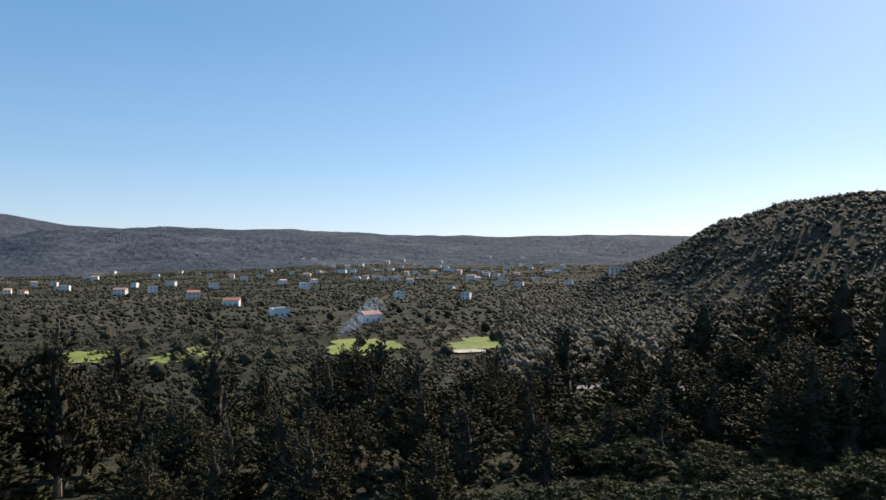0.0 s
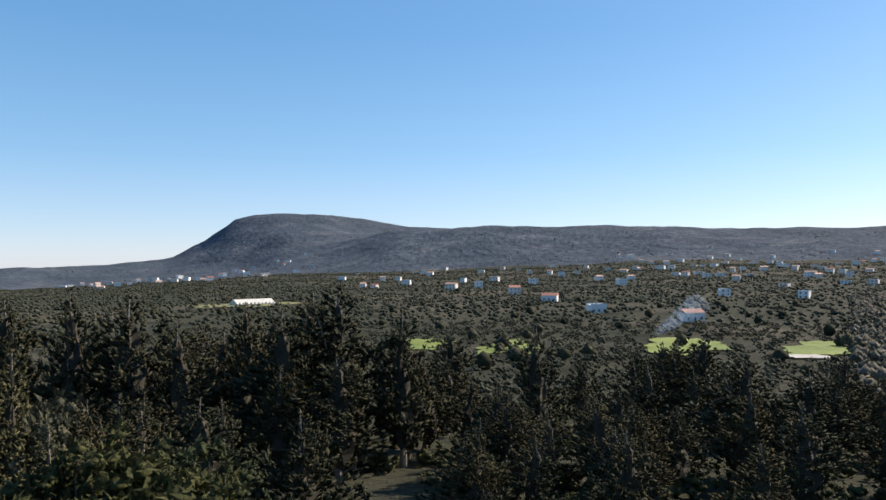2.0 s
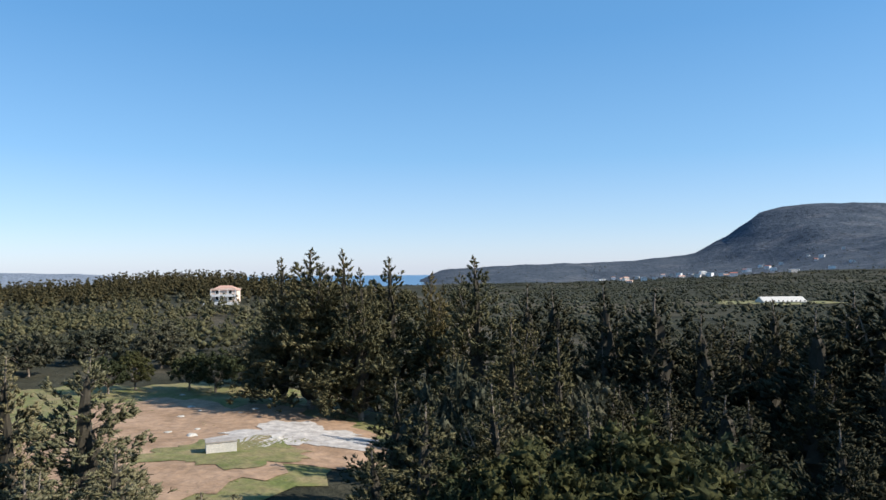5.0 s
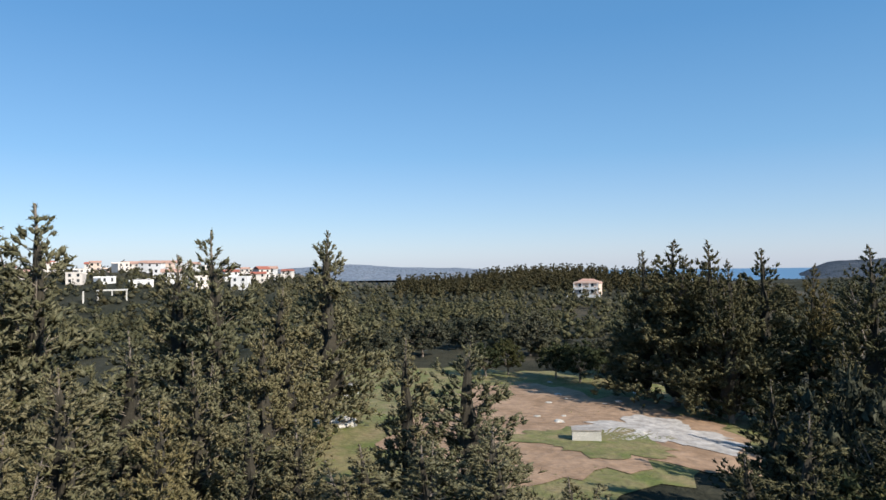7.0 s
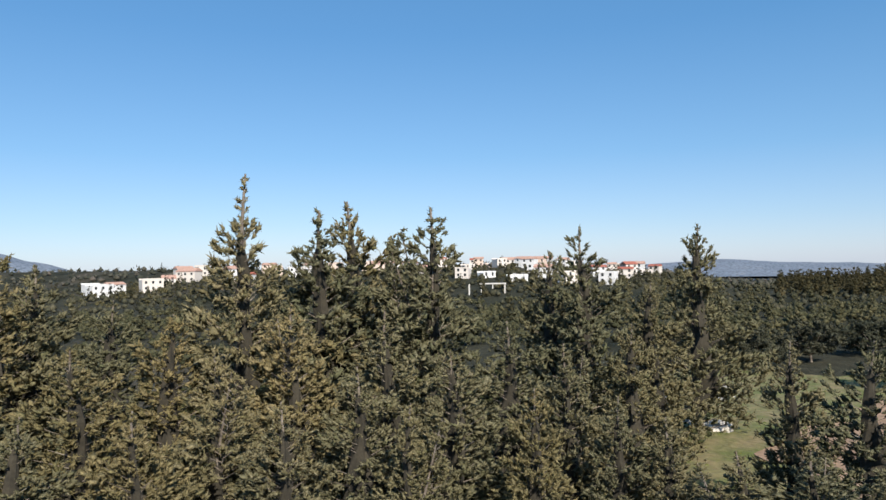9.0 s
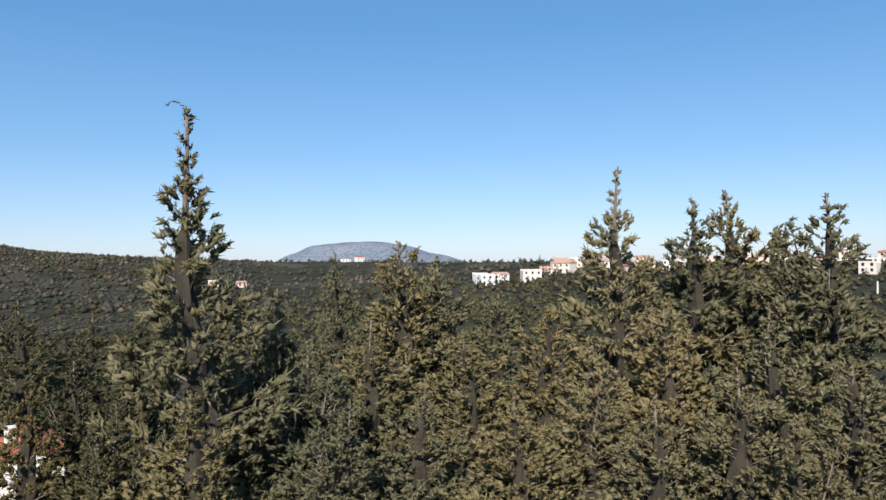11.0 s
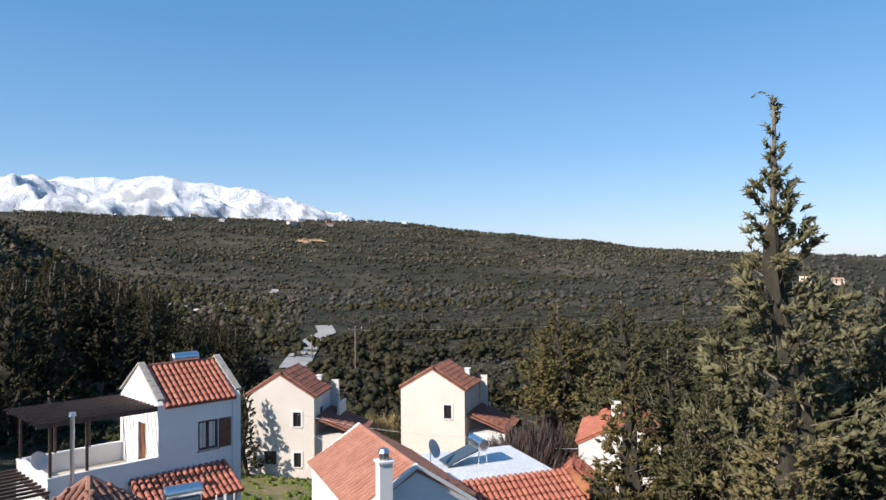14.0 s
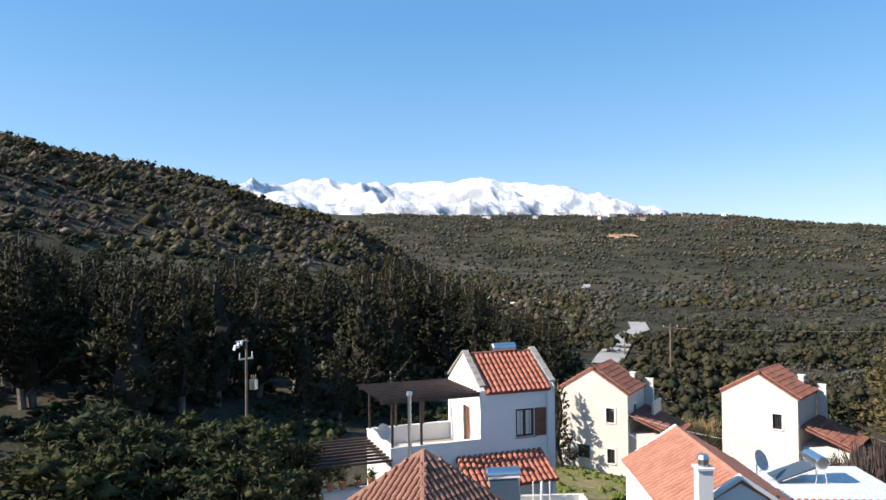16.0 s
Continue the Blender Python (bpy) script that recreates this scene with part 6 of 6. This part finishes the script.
# ---- poles and wires ----
def utility_pole(az, dist, top, label, arms=1, z0=None):
    p = at(az, dist)
    ob = new("utility_pole")
    ob.matrix_basis = pose(p.x, p.y, p.z, 0, 0, az + 15)
    tagged(ob, label, "utility pole", "utility poles")
    cylinder_bit("pole", (0, 0, -0.5), (0, 0, top - p.z), 0.14, POLE_WOOD, ob, "", 8, 0.1)
    for k in range(arms):
        bit("crossarm", [box(-0.95, 0.95, -0.05, 0.05, top - p.z - 0.45 - k * 0.8, top - p.z - 0.33 - k * 0.8)], POLE_WOOD, ob)
        for x in (-0.85, 0.0, 0.85):
            cylinder_bit("insulator", (x, 0, top - p.z - 0.33 - k * 0.8), (x, 0, top - p.z - 0.15 - k * 0.8), 0.04, STUCCO, ob, "", 6)
    return ob


utility_pole(204.0, 96, 6.3, "wooden utility pole with crossarm beside the road")
utility_pole(207.4, 125, 1.5, "wooden utility pole in the roadside scrub", 0)
utility_pole(2.9, 330, 1.5, "wooden utility pole by the valley house")
utility_pole(183.0, 240, 3.5, "distant wooden utility pole in the scrub", 0)

mast = new("power_mast")
p = at(237.0, 46)
mast.matrix_basis = pose(p.x, p.y, p.z, 0, 0, 237 + 30)
tagged(mast, "grey power mast with insulators and transformer", "power mast")
MT = 14.6 - 46 * math.tan(radians(5.75)) - p.z
cylinder_bit("pole", (0, 0, -0.5), (0, 0, MT), 0.1, POLE_WOOD, mast, "", 10, 0.07)
for k in range(6):
    x = -0.25 - 0.11 * (k % 3) * 2
    cylinder_bit("insulator", (x, 0.12 * (k // 3), MT - 0.1 - 0.13 * (k % 3)), (x - 0.1, 0.12 * (k // 3), MT - 0.42 - 0.13 * (k % 3)), 0.07, METAL, mast, "", 8)
bit("bracket", [box(-0.75, 0.12, -0.05, 0.05, MT - 0.18, MT - 0.1)], METAL, mast)
bit("crossarm", [box(-0.5, 0.45, -0.05, 0.05, MT - 1.3, MT - 1.2)], METAL, mast)
for x in (-0.45, 0.4):
    cylinder_bit("fuse", (x, 0, MT - 1.2), (x, 0, MT - 0.85), 0.04, STUCCO, mast, "", 8)
cylinder_bit("transformer", (0.5, 0, MT - 3.2), (0.5, 0, MT - 2.6), 0.27, METAL, mast, "grey oil-filled transformer", 14)
for x in (0.35, 0.5, 0.65):
    cylinder_bit("bushing", (x, 0, MT - 2.6), (x, 0, MT - 2.3), 0.035, POLE_WOOD, mast, "", 6)


def wire(a, b, sag, label):
    cu = bpy.data.curves.new("wire", "CURVE")
    cu.dimensions = "3D"
    cu.bevel_depth = 0.012
    cu.materials.append(DISH)
    sp = cu.splines.new("POLY")
    sp.points.add(16)
    a, b = Vector(a), Vector(b)
    for i in range(17):
        t = i / 16
        q = a.lerp(b, t) - Vector((0, 0, 4 * sag * t * (1 - t)))
        sp.points[i].co = (*q, 1)
    return tagged(new("overhead_wire", cu), label, "wire", "overhead wires")


def aloft(az, dist, z):
    q = way(az) * dist
    return (q.x, q.y, z)


wire(aloft(208.5, 47, 5.0), aloft(193.0, 44, 3.9), 0.35, "thin overhead wire strung past the cream houses")
wire(aloft(193.0, 44, 3.9), aloft(183.5, 38, 5.2), 0.4, "thin overhead wire running into the cypresses")
wire(aloft(208.5, 47, 4.2), aloft(199.0, 38, 3.4), 0.3, "thin overhead wire above the annex roof")
wire(aloft(204.0, 100, 5.4), aloft(172.0, 150, 5.0), 0.8, "power line strung along the valley")

# ---- plants by the houses ----
bush = twiggy("leafless_bush", 71, 4.2, 2.4, 2600, DRY)
bush.matrix_basis = Matrix.LocRotScale(at(190.6, 39.5, -0.1), Euler((0, 0, 0.4)), (1.15, 1.15, 1.32))
tagged(bush, "large reddish-brown leafless bush behind the flat roof", "bush", "leafless bushes")
for az, d, s_ in ((189.0, 41, 0.95), (193.0, 47, 0.55)):
    q = copy_thing(bush, Matrix.LocRotScale(at(az, d, -0.1), Euler((0, 0, az)), (s_, s_, s_)))
reeds = twiggy("reed_clump", 72, 4.0, 1.8, 2200, STRAW)
reeds.matrix_basis = Matrix.Translation(at(202.3, 54, -0.1))
tagged(reeds, "clump of dry straw-coloured reeds between the houses", "reeds", "reed clumps")
for az, d, s_ in ((203.2, 56, 0.8), (201.5, 58, 0.9), (202.8, 60, 0.8), (198.6, 47.5, 0.45), (196.8, 46.5, 0.45), (195.2, 48, 0.5)):
    copy_thing(reeds, Matrix.LocRotScale(at(az, d, -0.1), Euler((0, 0, az)), (s_, s_, s_)))
slim = conifer("cypress_tree", 81, 6.0, 0.95, 1, SHADE_GREEN, 0.9, 6, spire=0.08, ragged=0.5, size=0.8, bare=0.03)
slim.matrix_basis = Matrix.Translation(at(212.5, 48.9, -0.1))
tagged(slim, "slim dark young cypress against the cream house", "tree", "young cypresses")
for az, d, s_ in ((246.7, 62, 1.5), (243.3, 64, 1.4), (229.9, 56, 1.1), (227.7, 60, 1.4), (232.5, 58, 1.1)):
    copy_thing(slim, Matrix.LocRotScale(at(az, d, -0.1), Euler((0, 0, az)), (s_, s_, s_)))


# ---- smoke of a bonfire by the field ----
def smoke_material():
    m, nt, b = mat("thin_smoke", (0.75, 0.8, 0.88), 1.0)
    t = nt.nodes.new("ShaderNodeBsdfTransparent")
    ms = nt.nodes.new("ShaderNodeMixShader")
    nt.links.new(ramp(nt, noise_fac(nt, 0.22, 4), [(0.36, (0, 0, 0)), (0.72, (0.2, 0.2, 0.2))]), ms.inputs[0])
    nt.links.new(t.outputs[0], ms.inputs[1])
    nt.links.new(b.outputs[0], ms.inputs[2])
    nt.links.new(ms.outputs[0], nt.nodes["Material Output"].inputs[0])
    return m


smoke = new("smoke_plume")
foot = at(9.6, 262)
smoke.matrix_basis = Matrix.Translation(foot)
tagged(smoke, "thin bluish smoke drifting up from a field fire", "smoke")
SMOKE = smoke_material()
drift = way(-80)
for k in range(9):
    u = k / 8
    c = drift * (1 + 14 * u) + Vector((0, 0, 1 + 10 * u))
    q = np.random.default_rng(300 + k)
    w = 1.4 + 3.0 * u
    v, f = lathe([(0.05, -w), (w * 0.7, -w * 0.55), (w, 0), (w * 0.7, w * 0.55), (0.05, w)], 12, None, 0.15, q)
    puff = part("puff", [(x + c.x, y + c.y, z + c.z) for x, y, z in v], f, SMOKE, smoke, "", True)
    puff.visible_shadow = False


# ---- small things beside the villa ----
low_wall = house_at("garden_wall", 231.2, 30.6, 152, 1.6, "low white garden wall with flower pots on it", "wall")
bit("masonry", [box(0, 2.4, 0, 0.3, -1.0, 3.25)], STUCCO, low_wall)
bit("coping", [box(-0.05, 2.45, -0.05, 0.35, 3.252, 3.33)], CONCRETE, low_wall)


def flower_pot(x, size):
    ob = new("flower_pot")
    ob.matrix_basis = low_wall.matrix_basis @ Matrix.Translation((x, 0.15, 3.332))
    tagged(ob, "terracotta flower pot with leafy plant on the wall", "flower pot", "flower pots")
    v, f = lathe([(0.01, 0), (0.1 * size, 0.0), (0.15 * size, 0.26 * size), (0.17 * size, 0.27 * size), (0.17 * size, 0.32 * size), (0.14 * size, 0.32 * size), (0.01, 0.28 * size)], 12)
    part("pot", v, f, TERRACOTTA, ob)
    q = np.random.default_rng(int(x * 100))
    v, f = tufts(np.array([[0, 0, 0.48 * size]]), np.array([[0.2, 0.2, 0.2]]) * size, q, 40, 0.8, 0.35)
    part("plant", v.tolist(), f.tolist(), BROAD, ob)
    return ob


for x, size in ((0.3, 1.0), (0.85, 1.2), (1.5, 0.9), (2.1, 1.1)):
    flower_pot(x, size)


def parked_car(az, dist, turn, paint, label):
    ob = new("car")
    p = at(az, dist, 0.24)
    ob.matrix_basis = pose(p.x, p.y, p.z, 0, 0, turn)
    tagged(ob, label, "car", "parked cars")
    side = [(-2.0, 0.35), (2.0, 0.35), (2.05, 0.7), (1.9, 0.88), (0.95, 0.98), (0.35, 1.42), (-1.3, 1.46), (-1.85, 1.0), (-2.05, 0.8)]
    pv, pf = prism(side, "y", -0.82, 0.82)
    part("body", pv, pf, paint, ob)
    for y0, y1 in ((-0.84, -0.822), (0.822, 0.84)):
        pv, pf = prism([(0.75, 1.0), (0.3, 1.36), (-1.2, 1.38), (-1.5, 1.02)], "y", y0, y1)
        part("window", pv, pf, GLASS, ob)
    for x in (-1.25, 1.3):
        for y in (-0.72, 0.72):
            wheel = part("wheel", *stick((x, y - 0.11, 0.32), (x, y + 0.11, 0.32), 0.32, 0.32, 16), IRON, ob)
            part("rim", *stick((x, y - 0.125, 0.32), (x, y + 0.125, 0.32), 0.19, 0.19, 12), METAL, wheel)
    return ob


CAR_WHITE = mat("white_car_paint", (0.75, 0.75, 0.75), 0.25)[0]
parked_car(-22.4, 109.5, -22, CAR_WHITE, "white parked car on the asphalt road")
parked_car(-12.5, 112.5, -14, CAR_WHITE, "white parked car beside the road")
